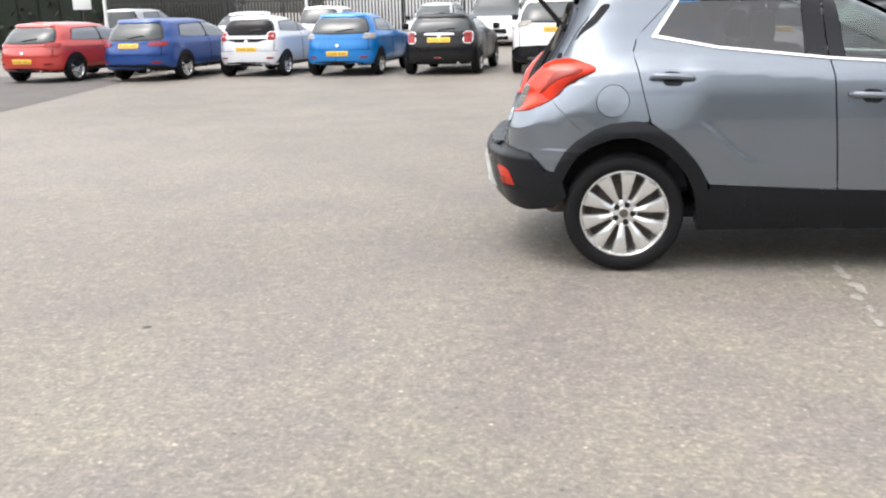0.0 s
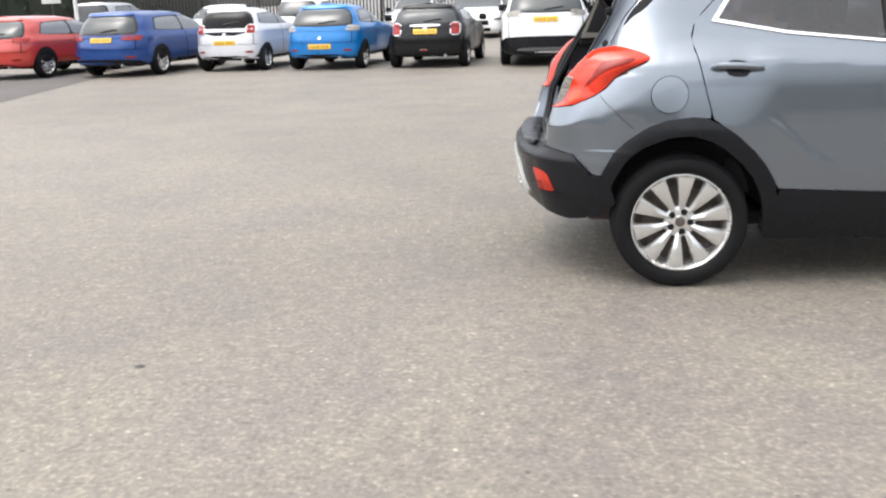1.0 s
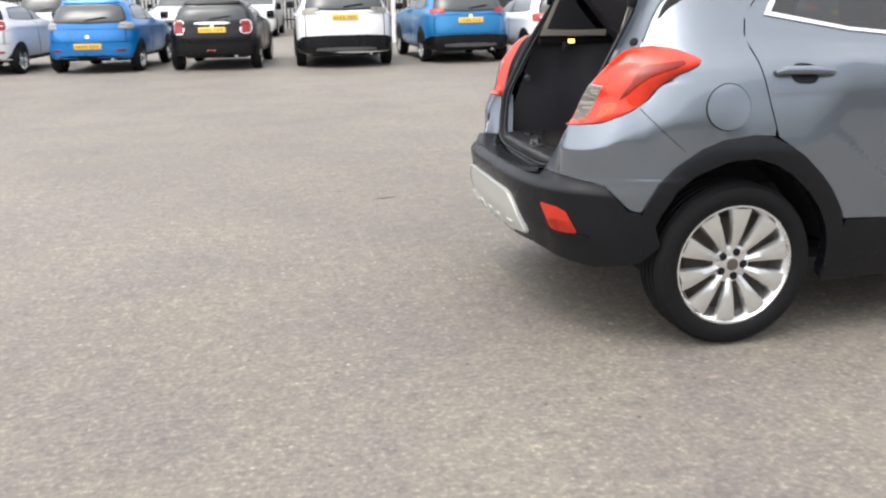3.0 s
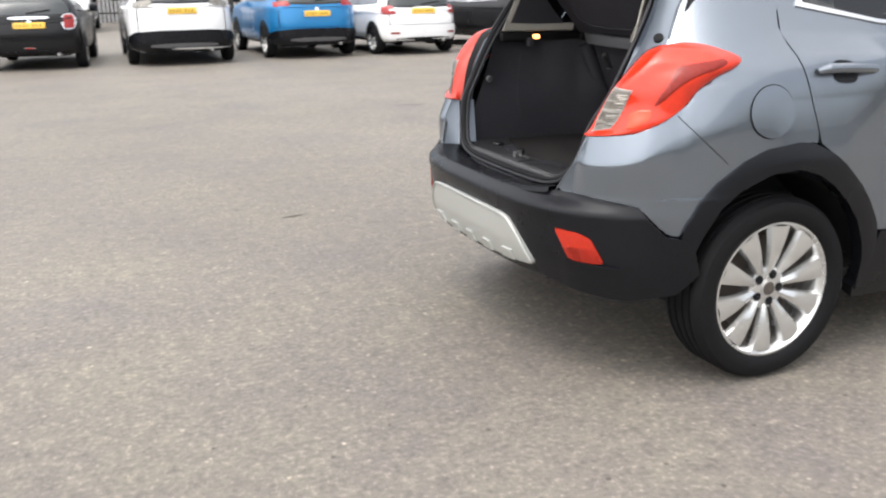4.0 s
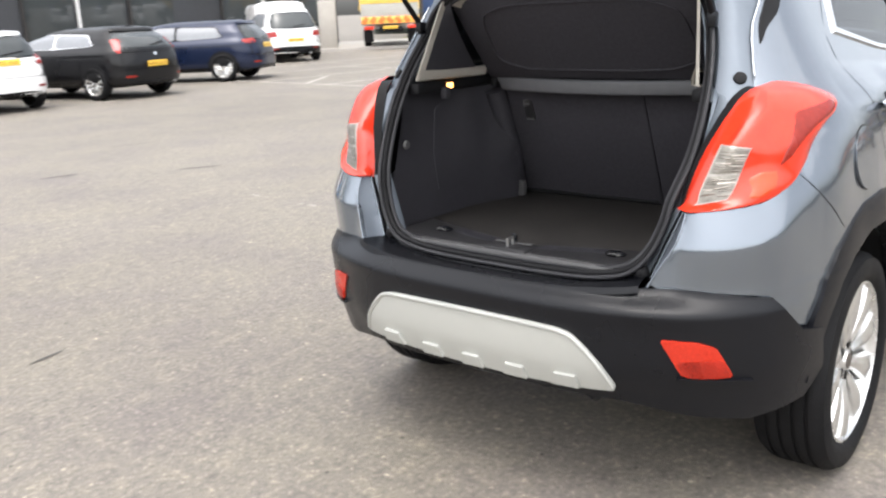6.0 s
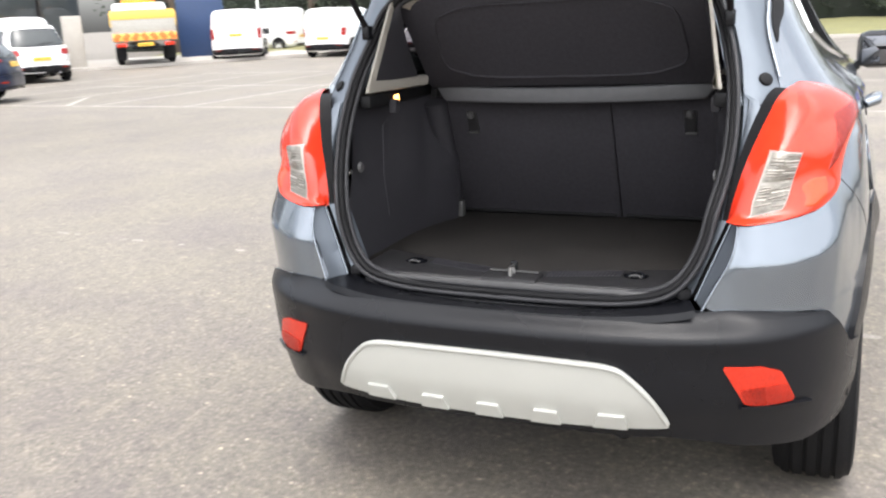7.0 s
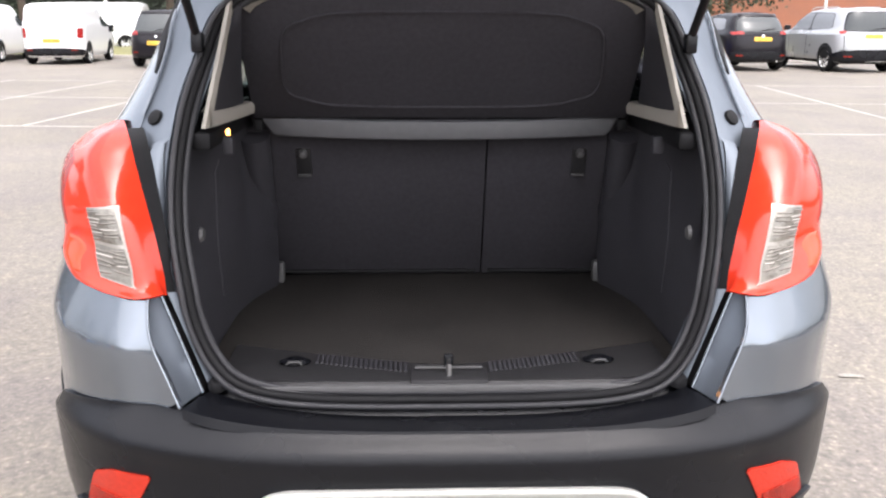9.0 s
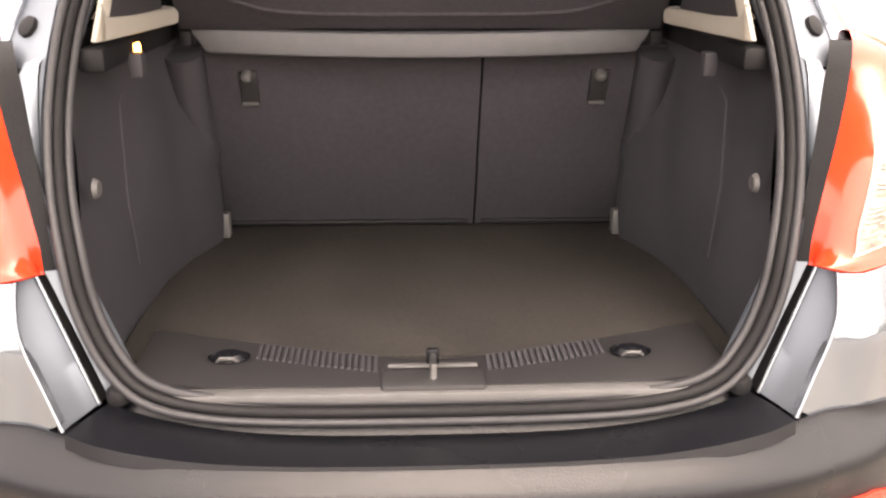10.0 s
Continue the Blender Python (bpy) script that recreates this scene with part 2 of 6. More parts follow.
def box(bm, lo, hi, bevel=0.0, m=None):
    """A bevelled block between two corners."""
    lo, hi = Vector(lo), Vector(hi)
    vs = bmesh.ops.create_cube(bm, size=1)["verts"]
    for v in vs:
        v.co = Vector([lo[i] + (v.co[i] + 0.5) * (hi[i] - lo[i]) for i in range(3)])
    if bevel:
        es = list({e for v in vs for e in v.link_edges})
        vs = list({v for f in bmesh.ops.bevel(bm, geom=es, offset=bevel, segments=2, affect="EDGES", profile=0.5)["faces"] for v in f.verts} | {v for v in vs if v.is_valid})
    if m is not None:
        bmesh.ops.transform(bm, matrix=m, verts=list(set(vs)))
    return bm


def new_box(lo, hi, bevel=0.0, m=None):
    return box(bmesh.new(), lo, hi, bevel, m)


def tube(bm, points, radius, sides=8, closed=False, squash=1.0):
    """A round bar along a line of points."""
    pts = [Vector(p) for p in points]
    n = len(pts)
    rings = []
    up = None
    for i, p in enumerate(pts):
        a, b = (pts[i - 1], pts[(i + 1) % n]) if closed else (pts[max(i - 1, 0)], pts[min(i + 1, n - 1)])
        d = (b - a).normalized()
        if up is None:
            up = d.orthogonal().normalized()
        up = (up - d * up.dot(d)).normalized()
        side = d.cross(up)
        r = radius[i] if isinstance(radius, (list, tuple)) else radius
        rings.append([bm.verts.new(p + (up * math.cos(k * math.tau / sides) + side * math.sin(k * math.tau / sides) * squash) * r) for k in range(sides)])
    for i in range(n if closed else n - 1):
        r0, r1 = rings[i], rings[(i + 1) % n]
        for k in range(sides):
            bm.faces.new((r0[k], r0[(k + 1) % sides], r1[(k + 1) % sides], r1[k]))
    if not closed:
        bm.faces.new(rings[0][::-1])
        bm.faces.new(rings[-1])
    return bm


def lathe(bm, profile, sides=48, close=False, m=None):
    """Turn a profile of (radius, y) about the y axis."""
    rings = []
    for r, y in profile:
        rings.append([bm.verts.new((r * math.cos(k * math.tau / sides), y, r * math.sin(k * math.tau / sides))) for k in range(sides)])
    pairs = list(zip(rings, rings[1:])) + ([(rings[-1], rings[0])] if close else [])
    for r0, r1 in pairs:
        for k in range(sides):
            bm.faces.new((r0[k], r0[(k + 1) % sides], r1[(k + 1) % sides], r1[k]))
    if m is not None:
        bmesh.ops.transform(bm, matrix=m, verts=[v for r in rings for v in r])
    return bm


def grid(bm, rows, closed=False):
    """Faces over rows of points."""
    vs = [[bm.verts.new(p) for p in row] for row in rows]
    for a, b in zip(vs, vs[1:]):
        n = len(a)
        for k in range(n if closed else n - 1):
            bm.faces.new((a[k], a[(k + 1) % n], b[(k + 1) % n], b[k]))
    return vs


def smooth_table(zs, vs):
    """A monotone cubic through the table's values."""
    n = len(zs)
    h = [zs[i + 1] - zs[i] for i in range(n - 1)]
    d = [(vs[i + 1] - vs[i]) / h[i] for i in range(n - 1)]
    g = [d[0]] + [0.0] * (n - 2) + [d[-1]]
    for i in range(1, n - 1):
        if d[i - 1] * d[i] > 0:
            w1, w2 = 2 * h[i] + h[i - 1], h[i] + 2 * h[i - 1]
            g[i] = (w1 + w2) / (w1 / d[i - 1] + w2 / d[i])

    def f(z):
        z = min(max(z, zs[0]), zs[-1])
        i = 0
        while i < n - 2 and z > zs[i + 1]:
            i += 1
        u = (z - zs[i]) / h[i]
        return (1 + 2 * u) * (1 - u) ** 2 * vs[i] + u * (1 - u) ** 2 * h[i] * g[i] + u * u * (3 - 2 * u) * vs[i + 1] + u * u * (u - 1) * h[i] * g[i + 1]
    return f


class Shell:
    """A car's skin as a stack of rounded rings. x ahead from the rear axle, y left, z up. A place on it is (q, z): q is the angle in degrees
    round the tail from its middle, past 90 the centimetres ahead along the flank; positive on the car's right."""

    def __init__(self, zs, half, tail, nose, n=3.2, nose_round=0.65, x0=0.05, dent=None, fill=None):
        self.zs = zs
        self.w, self.xr, self.xf = smooth_table(zs, half), smooth_table(zs, tail), smooth_table(zs, nose)
        self.n, self.x0, self.nr, self.dent, self.fill = n, x0, nose_round, dent, fill

    def ring(self, q, z):
        """The plain ring's radius round the tail."""
        return ((math.cos(radians(q)) / (self.x0 - self.xr(z))) ** self.n + (math.sin(radians(q)) / self.w(z)) ** self.n) ** (-1 / self.n)

    def raw(self, q, z):
        s, q = (-1 if q >= 0 else 1), abs(q)
        w = self.w(z)
        if q <= 90:
            c, d = math.cos(radians(q)), math.sin(radians(q))
            r = self.ring(q, z) + (self.fill(q, z) if self.fill else 0)
            return Vector((self.x0 - r * c, s * r * d, z))
        x = self.x0 + (q - 90) / 100
        xs = self.xf(z) - self.nr
        y = w
        if x > xs:
            u = min((x - xs) / self.nr, 1)
            y = w * (1 - u ** self.n) ** (1 / self.n)
        return Vector((x, s * y, z))

    def normal(self, q, z):
        e = 0.4 if abs(q) < 90 else 0.6
        a, b = self.raw(q + e, z) - self.raw(q - e, z), self.raw(q, min(z + 0.004, self.zs[-1])) - self.raw(q, max(z - 0.004, self.zs[0]))
        v = a.cross(b)
        k = radians(min(abs(q), 90))
        out = v.y * (-1 if q >= 0 else 1) * math.sin(k) - v.x * math.cos(k)
        return (v if out > 0 else -v).normalized()

    def at(self, q, z, lift=0.0):
        p = self.raw(q, z)
        lift -= self.dent(abs(q), z) if self.dent else 0
        return p + self.normal(q, z) * lift if lift else p

    def rear(self, y, z):
        """q of the place at y on the tail; y to the car's right."""
        w, b = self.w(z), self.x0 - self.xr(z)
        d = b * max(1 - min(abs(y) / w, 1) ** self.n, 0) ** (1 / self.n)
        return math.copysign(math.degrees(math.atan2(abs(y), d)), y)

    def side(self, x, z):
        """q of the place at x on the right flank."""
        if x > self.x0:
            return 90 + (x - self.x0) * 100
        w, b = self.w(z), self.x0 - self.xr(z)
        y = w * max(1 - min((self.x0 - x) / b, 1) ** self.n, 0) ** (1 / self.n)
        return math.degrees(math.atan2(y, self.x0 - x))


def rounded(outline, times, cut=0.22):
    """Round off an outline's corners."""
    for _ in range(times):
        out = []
        for a, b in zip(outline, outline[1:] + outline[:1]):
            out += [(a[0] + (b[0] - a[0]) * cut, a[1] + (b[1] - a[1]) * cut), (b[0] + (a[0] - b[0]) * cut, b[1] + (a[1] - b[1]) * cut)]
        outline = out
    return outline


def panel(shell, outline, lift=0.0, thick=0.012, soft=1, step=3.0, zstep=0.03, mirror=False, relief=None, cut=0.22, creases=()):
    """A piece of skin with the given outline in (q, z), with turned-in edges and the skin's own normals."""
    pts = rounded([(-q if mirror else q, z) for q, z in outline], soft, cut)
    bm = bmesh.new()
    k = 60.0
    flat = [Vector((q / k, z, 0)) for q, z in pts]
    vs = [bm.verts.new(p) for p in flat]
    for tri in tessellate_polygon([flat]):
        bm.faces.new([vs[i] for i in tri])
    for axis, size in ((0, step / k), (1, zstep)):
        vals = [v.co[axis] for v in bm.verts]
        i = math.ceil(min(vals) / size + 0.02)
        while i * size < max(vals) - 0.02 * size:
            co, no = [0, 0, 0], [0, 0, 0]
            co[axis], no[axis] = i * size, 1
            bmesh.ops.bisect_plane(bm, geom=bm.verts[:] + bm.edges[:] + bm.faces[:], plane_co=co, plane_no=no, dist=1e-6)
            i += 1
    for z in creases:
        bmesh.ops.bisect_plane(bm, geom=bm.verts[:] + bm.edges[:] + bm.faces[:], plane_co=(0, z, 0), plane_no=(0, 1, 0), dist=1e-6)
    bmesh.ops.triangulate(bm, faces=[f for f in bm.faces if len(f.verts) > 4])
    layer = bm.loops.layers.float_vector.new("skin_normal")
    edge = {v for e in bm.edges if e.is_boundary for v in e.verts}
    low, lean = {}, {}
    for v in list(bm.verts):
        q, z = v.co.x * k, v.co.y
        up = shell.normal(q, z)
        if shell.dent:
            e = 0.5
            rise = (lambda p, h: lift + 0.001 + relief(abs(p), h)) if relief else (lambda p, h: lift + 0.001)
            zt = min(z + 0.005, shell.zs[-1])
            a = shell.at(q + e, z, rise(q + e, z)) - shell.at(q - e, z, rise(q - e, z))
            b = shell.at(q, zt, rise(q, zt)) - shell.at(q, z - 0.005, rise(q, z - 0.005))
            w = a.cross(b)
            up = (w if w.dot(up) > 0 else -w).normalized()
        lean[v] = up
        if v in edge:
            low[v] = shell.at(q, z, lift - thick)
        v.co = shell.at(q, z, lift + (relief(abs(q), z) if relief else 0))
    for f in bm.faces:
        f.normal_update()
        if f.normal.dot(lean[f.verts[0]]) < 0:
            f.normal_flip()
        for loop in f.loops:
            loop[layer] = lean[loop.vert]
    rim = [e for e in bm.edges if e.is_boundary]
    low = {v: bm.verts.new(p) for v, p in low.items()}
    for e in rim:
        a, b = e.verts
        face = e.link_faces[0]
        for loop in face.loops:
            if loop.edge == e:
                a, b = loop.link_loop_next.vert, loop.vert
        bm.faces.new((a, b, low[b], low[a]))
    return bm


def hull_mesh(shell, z0, z1, zstep=0.05, q0=0.0, lift=0.0, cap=True, qstep=6.0):
    """The skin's rings between two heights, closed with a crowned roof."""
    rows = []
    steps = max(2, round((z1 - z0) / zstep))
    for i in range(steps + 1):
        z = z0 + (z1 - z0) * i / steps
        xs, xf = shell.xf(z) - shell.nr, shell.xf(z)
        qe = 90 + (xs - shell.x0) * 100
        if q0 < 90:
            qs = list(np.linspace(q0, 90, max(4, round(90 / qstep)))) + list(np.linspace(90, qe, 12))[1:]
        else:
            qs = list(np.linspace(min(q0, qe - 1), qe, 10))
        ends = [90 + (xs + shell.nr * u - shell.x0) * 100 for u in (0.3, 0.5, 0.68, 0.82, 0.91, 0.965, 0.99, 1.0)]
        right = [shell.at(q, z, lift) for q in qs + ends]
        left = [Vector((p.x, -p.y, p.z)) for p in right]
        rows.append(right + left[::-1][1:] if q0 else right + left[::-1][1:-1])
    bm = bmesh.new()
    vs = grid(bm, rows, closed=q0 == 0)
    if cap and q0 == 0:
        top = vs[-1]
        n = len(top) // 2
        mids = []
        for k in range(1, n):
            a, b = top[k].co, top[-k].co
            mids.append(bm.verts.new((a + b) / 2 + Vector((0, 0, 0.03 * min(1, 4 * k / n, 4 * (n - k) / n)))))
        for k in range(1, n - 1):
            bm.faces.new((top[k], top[k + 1], mids[k], mids[k - 1]))
            bm.faces.new((top[-k], mids[k - 1], mids[k], top[-k - 1]))
        bm.faces.new((top[0], top[1], mids[0]))
        bm.faces.new((top[0], mids[0], top[-1]))
        bm.faces.new((top[n], mids[-1], top[n - 1]))
        bm.faces.new((top[n], top[n + 1], mids[-1]))
    return bm


# ---- wheels ----
WHEELS = {}


def wheel_meshes(R, rim, width, spokes, fine):
    """Meshes of a tyre and its alloy wheel; the outer face looks to -y."""
    key = (R, rim, width, spokes, fine)
    if key in WHEELS:
        return WHEELS[key]
    h, n = width / 2, 72 if fine else 28
    side = R - rim
    prof = [(rim * 0.97, h * 0.62), (rim, h * 0.80), (rim + side * 0.25, h * 0.97), (rim + side * 0.55, h), (rim + side * 0.82, h * 0.93), (R - 0.012, h * 0.80)]
    if fine:
        tread = [(R - 0.004, h * 0.74)]
        for g in (0.52, 0.18, -0.18, -0.52):
            tread += [(R, h * (g + 0.06)), (R - 0.008, h * (g + 0.045)), (R - 0.008, h * (g - 0.045)), (R, h * (g - 0.06))]
        tread += [(R - 0.004, -h * 0.74)]
    else:
        tread = [(R, h * 0.6), (R, -h * 0.6)]
    prof = prof + tread + [(r, -y) for r, y in prof[::-1]]
    out = {"tyre": finish(lathe(bmesh.new(), prof, n), TYRE, 50)}
    bm = lathe(bmesh.new(), [(rim + 0.003, -h * 0.80), (rim + 0.004, -h * 0.86), (rim - 0.003, -h * 0.87), (rim - 0.009, -h * 0.80), (rim - 0.022, -h * 0.55), (rim - 0.03, h * 0.7)], n)
    out["rim"] = finish(bm, ALLOY)
    bm = bmesh.new()
    # one spoke: narrow at the hub, broad at the rim, ridged along its middle
    r0, r1 = rim * 0.24, rim - 0.012
    rows = []
    for i in range(7):
        u = i / 6
        r = r0 + (r1 - r0) * u
        w = rim * (0.058 + 0.150 * u ** 1.15) * (10 / max(spokes, 8))
        y = -h * (0.58 + 0.20 * math.sin(u * math.pi * 0.62)) - 0.004
        rows.append([(-w, y + 0.022, r), (-w * 0.82, y + 0.004, r), (0, y - 0.003, r), (w * 0.82, y + 0.004, r), (w, y + 0.022, r)])
    grid(bm, rows)
    out["spoke"] = finish(bm, ALLOY, 30)
    out["hub"] = finish(lathe(bmesh.new(), [(0.001, -h * 0.62 - 0.008), (rim * 0.12, -h * 0.62 - 0.006), (rim * 0.13, -h * 0.61), (rim * 0.26, -h * 0.60), (rim * 0.32, -h * 0.55), (rim * 0.335, -h * 0.1)], 32), ALLOY)
    out["cap"] = finish(lathe(bmesh.new(), [(0.001, -h * 0.62 - 0.012), (rim * 0.095, -h * 0.62 - 0.010), (rim * 0.115, -h * 0.62)], 24), IRON if fine else STEEL)
    # black discs stand in for the shade inside the hub's bolt holes
    out["bolt_hole"] = finish(lathe(bmesh.new(), [(0.001, -0.002), (0.010, -0.003), (0.0165, -0.001), (0.0170, 0.02)], 14), BLACK_TRIM)
    out["disc"] = finish(lathe(bmesh.new(), [(rim * 0.25, h * 0.12), (rim * 0.3, 0.0), (rim * 0.72, 0.0), (rim * 0.73, 0.012), (rim * 0.98, h * 0.3), (rim * 0.98, h * 0.75)], 32), IRON)
    WHEELS[key] = out
    return out


def wheel(parent, m, R, rim, width, spokes=10, fine=False, label=""):
    ms = wheel_meshes(R, rim, width, spokes, fine)
    ty = part("wheel", ms["tyre"], None, parent, label or "black rubber tyre on a silver alloy wheel", m)
    part("rim", ms["rim"], None, ty, "silver alloy rim")
    for k in range(spokes):
        part("spoke", ms["spoke"], None, ty, "", pose(0, 0, 0, 0, 360 / spokes * k + 5, 0))
    part("wheel_hub", ms["hub"], None, ty)
    part("centre_cap", ms["cap"], None, ty, "dark centre cap")
    part("brake_disc", ms["disc"], None, ty, "dull brake disc")
    if fine:
        for k in range(5):
            a = radians(72 * k + 22)
            part("bolt_hole_disc", ms["bolt_hole"], None, ty, "", pose(rim * 0.212 * math.sin(a), -width * 0.31, rim * 0.212 * math.cos(a)))
    return ty


# ---- parked cars ----
def number_plate(parent, m, w=0.52, h=0.11, yellow=True):
    p = part("number_plate", new_box((-w / 2, -0.008, -h / 2), (w / 2, 0.002, h / 2), 0.003), PLATE_YELLOW if yellow else MATS["white_car_paint"], parent, "yellow rear number plate" if yellow else "white front number plate", m)
    x = -w * 0.43
    for k in range(7):
        ch = w * 0.062
        part("plate_bar", new_box((x, -0.0095, -h * 0.24), (x + ch, -0.007, h * 0.24)), PLATE_INK, p)
        x += w * 0.115 + (w * 0.06 if k == 3 else 0)
    return p


def facing_tail(shell, y, z, lift):
    """The pose of a flat piece on the tail at y to the right: its -y side looks out."""
    q = shell.rear(y, z)
    n = shell.normal(q, z)
    tilt = math.degrees(math.asin(max(-1, min(1, n.z))))
    p = shell.at(q, z, lift)
    return Matrix.Translation(p) @ pose(0, 0, 0, 0, 0, -90 + math.degrees(math.atan2(n.y, n.x)) + 180) @ pose(0, 0, 0, tilt * -1)


def parked_car(name, label, at, heading, paint, L=4.2, W=1.78, H=1.5, wb=2.6, over=0.80, R=0.32, kind="hatch", belt=0.92, rake=0.35, lamp="side", lamp_z=(0.78, 0.98), lamp_w=0.30,
               plate_z=0.70, glass=GREY_GLASS, dark_low=0.0, low_mat=None, roof=None, lamp_mat=PARKED_RED, rails=False, spokes=10, chrome_line=None, category="car", group="parked cars", extras=(), reflectors=True):
    """A parked car, tail at the rear axle's place; the parts are laid on its shell."""
    m = pose(at[0], at[1], 0, 0, 0, heading)
    car = thing(name, m, label, category, group)
    h, fo = W / 2, L - over
    van = kind == "van"
    if van:
        zs = [0.22, 0.34, 0.55, 0.80, 1.02, 1.20, H * 0.75, H * 0.90, H - 0.05, H]
        half = [0.90 * h, 0.97 * h, h, h, h, 0.99 * h, 0.95 * h, 0.91 * h, 0.84 * h, 0.70 * h]
        tail = [-over + 0.1, -over, -over, -over, -over + 0.01, -over + 0.02, -over + 0.05, -over + 0.08, -over + 0.14, -over + 0.24]
        nose = [fo - 0.1, fo, fo, fo - 0.04, fo - 0.25, fo - 0.75, fo - 1.2, fo - 1.5, fo - 1.7, fo - 1.85]
        n = 5.0
    else:
        zs = [0.265, 0.33, 0.46, 0.66, belt - 0.10, belt - 0.02, belt + 0.03, (belt + H) / 2, H - 0.11, H - 0.035, H]
        half = [0.89 * h, 0.965 * h, h, h, 0.99 * h, 0.965 * h, 0.915 * h, 0.82 * h, 0.725 * h, 0.665 * h, 0.54 * h]
        tail = [-over + 0.12, -over + 0.01, -over, -over + 0.005, -over + 0.05, -over + 0.075, -over + 0.09, -over + 0.06 + rake * 0.5, -over + 0.05 + rake * 0.95, -over + 0.09 + rake, -over + 0.26 + rake]
        nose = [fo - 0.12, fo - 0.01, fo, fo - 0.04, fo - 0.25, fo - 0.55, fo - 1.05, fo - 1.45, fo - 1.85, fo - 2.0, fo - 2.3]
        n = 3.4
    sh = Shell(zs, half, tail, nose, n=n, nose_round=0.7)
    part("body", hull_mesh(sh, zs[0], H, 0.06, qstep=7), paint, car)
    if roof:
        part("roof_skin", hull_mesh(sh, H - 0.10, H, 0.03, lift=0.005, qstep=7), roof, car, "contrasting roof")
    part("floor_pan", new_box((-over + 0.45, -h * 0.70, 0.22), (fo - 0.3, h * 0.70, 0.32), 0.02), BLACK_TRIM, car, "dark underside")
    # glass
    gz0, gz1 = belt + 0.045, H - 0.115
    if kind == "van":
        gz0, gz1 = 1.12, H - 0.35
    else:
        ry = lambda y, z: (sh.rear(y, z), z)
        a, b = 0.78 * h, 0.61 * h
        part("window_rubber", panel(sh, [ry(-a - .04, gz0 - .035), ry(0, gz0 - 0.055), ry(a + .04, gz0 - .035), ry(b + .035, gz1 + .02), ry(0, gz1 + 0.03), ry(-b - .035, gz1 + .02)], 0.003, soft=2, cut=0.10, step=4, zstep=0.06), DARK_GLASS, car, "black window border")
        part("rear_window", panel(sh, [ry(-a, gz0), ry(0, gz0 - 0.02), ry(a, gz0), ry(b, gz1), ry(0, gz1 + 0.015), ry(-b, gz1)], 0.006, soft=2, cut=0.10, step=4, zstep=0.06), glass, car, "heated rear window")
        part("rear_wiper", tube(bmesh.new(), [sh.at(sh.rear(-0.03, gz0 + 0.01), gz0 + 0.01, 0.02), sh.at(sh.rear(0.24, gz0 + 0.05), gz0 + 0.05, 0.02), sh.at(sh.rear(0.36, gz0 + 0.06), gz0 + 0.06, 0.02)], 0.012, 6), BLACK_TRIM, car)
        part("spoiler", panel(sh, [ry(-0.63 * h, gz1 + 0.028), ry(0.63 * h, gz1 + 0.028), ry(0.56 * h, H - 0.02), ry(-0.56 * h, H - 0.02)], 0.022, thick=0.03, soft=1, step=4), roof or paint, car)
    for s in (False, True):
        if van:
            x0, x1 = wb * 0.62, wb * 0.98
            part("side_window", panel(sh, [(sh.side(x0, gz0), gz0), (sh.side(x1 + 0.2, gz0), gz0), (sh.side(x1 - 0.1, gz1), gz1), (sh.side(x0, gz1), gz1)], 0.006, soft=2, step=6, zstep=0.08, mirror=s), glass, car)
        else:
            xr, xm = -0.20 + rake * 0.5, wb * 0.40
            sd = lambda x, z: (sh.side(x, z), z)
            part("window_band", panel(sh, [sd(xr - .03, gz0 + .03), sd(xm, gz0 - .012), sd(wb * .90, gz0 - .02), sd(wb * .60, gz1 + .012), sd(xm, gz1 + .018), sd(xr + rake * .5, gz1 - .01)], 0.003, soft=2, cut=0.10, step=6, zstep=0.06, mirror=s), chrome_line or RUBBER, car, "window surround")
            part("side_window", panel(sh, [sd(xr, gz0 + .035), sd(xm, gz0), sd(xm, gz1), sd(xr + rake * .55, gz1 - .03)], 0.007, soft=2, cut=0.10, step=6, zstep=0.06, mirror=s), SIDE_GLASS, car)
            part("side_window", panel(sh, [sd(xm + .06, gz0), sd(wb * .86, gz0 - .01), sd(wb * .585, gz1), sd(xm + .06, gz1 + .003)], 0.007, soft=1, cut=0.08, step=6, zstep=0.06, mirror=s), SIDE_GLASS, car)
            part("shoulder_line", panel(sh, [sd(-R - .30, belt - .10), sd(xm, belt - .115), sd(wb + .30, belt - .16), sd(wb + .30, belt - .145), sd(xm, belt - .07), sd(-R - .30, belt - .055)], 0.013, thick=0.02, soft=0, step=8, zstep=0.03, mirror=s), paint, car)
            part("sill_strip", panel(sh, [sd(R + .08, .268), sd(wb - R - .08, .268), sd(wb - R - .08, .325), sd(R + .08, .325)], 0.006, soft=0, step=8, mirror=s), BLACK_TRIM, car, "black sill")
            # door seams and handles
            for xd in (xm + 0.035, wb * 0.80):
                q = sh.side(xd, 0.6)
                part("door_seam", panel(sh, [(q, 0.36), (q + 0.9, 0.36), (q + 0.9, gz0 - 0.03), (q, gz0 - 0.03)], 0.004, soft=0, step=50, zstep=0.08, mirror=s), RUBBER, car)
            for xd in (xm - 0.22, wb * 0.5):
                q = sh.side(xd, belt - 0.09)
                part("door_handle", panel(sh, [(q, belt - 0.11), (q + 20, belt - 0.11), (q + 20, belt - 0.085), (q, belt - 0.085)], 0.03, thick=0.03, soft=2, mirror=s), paint, car)
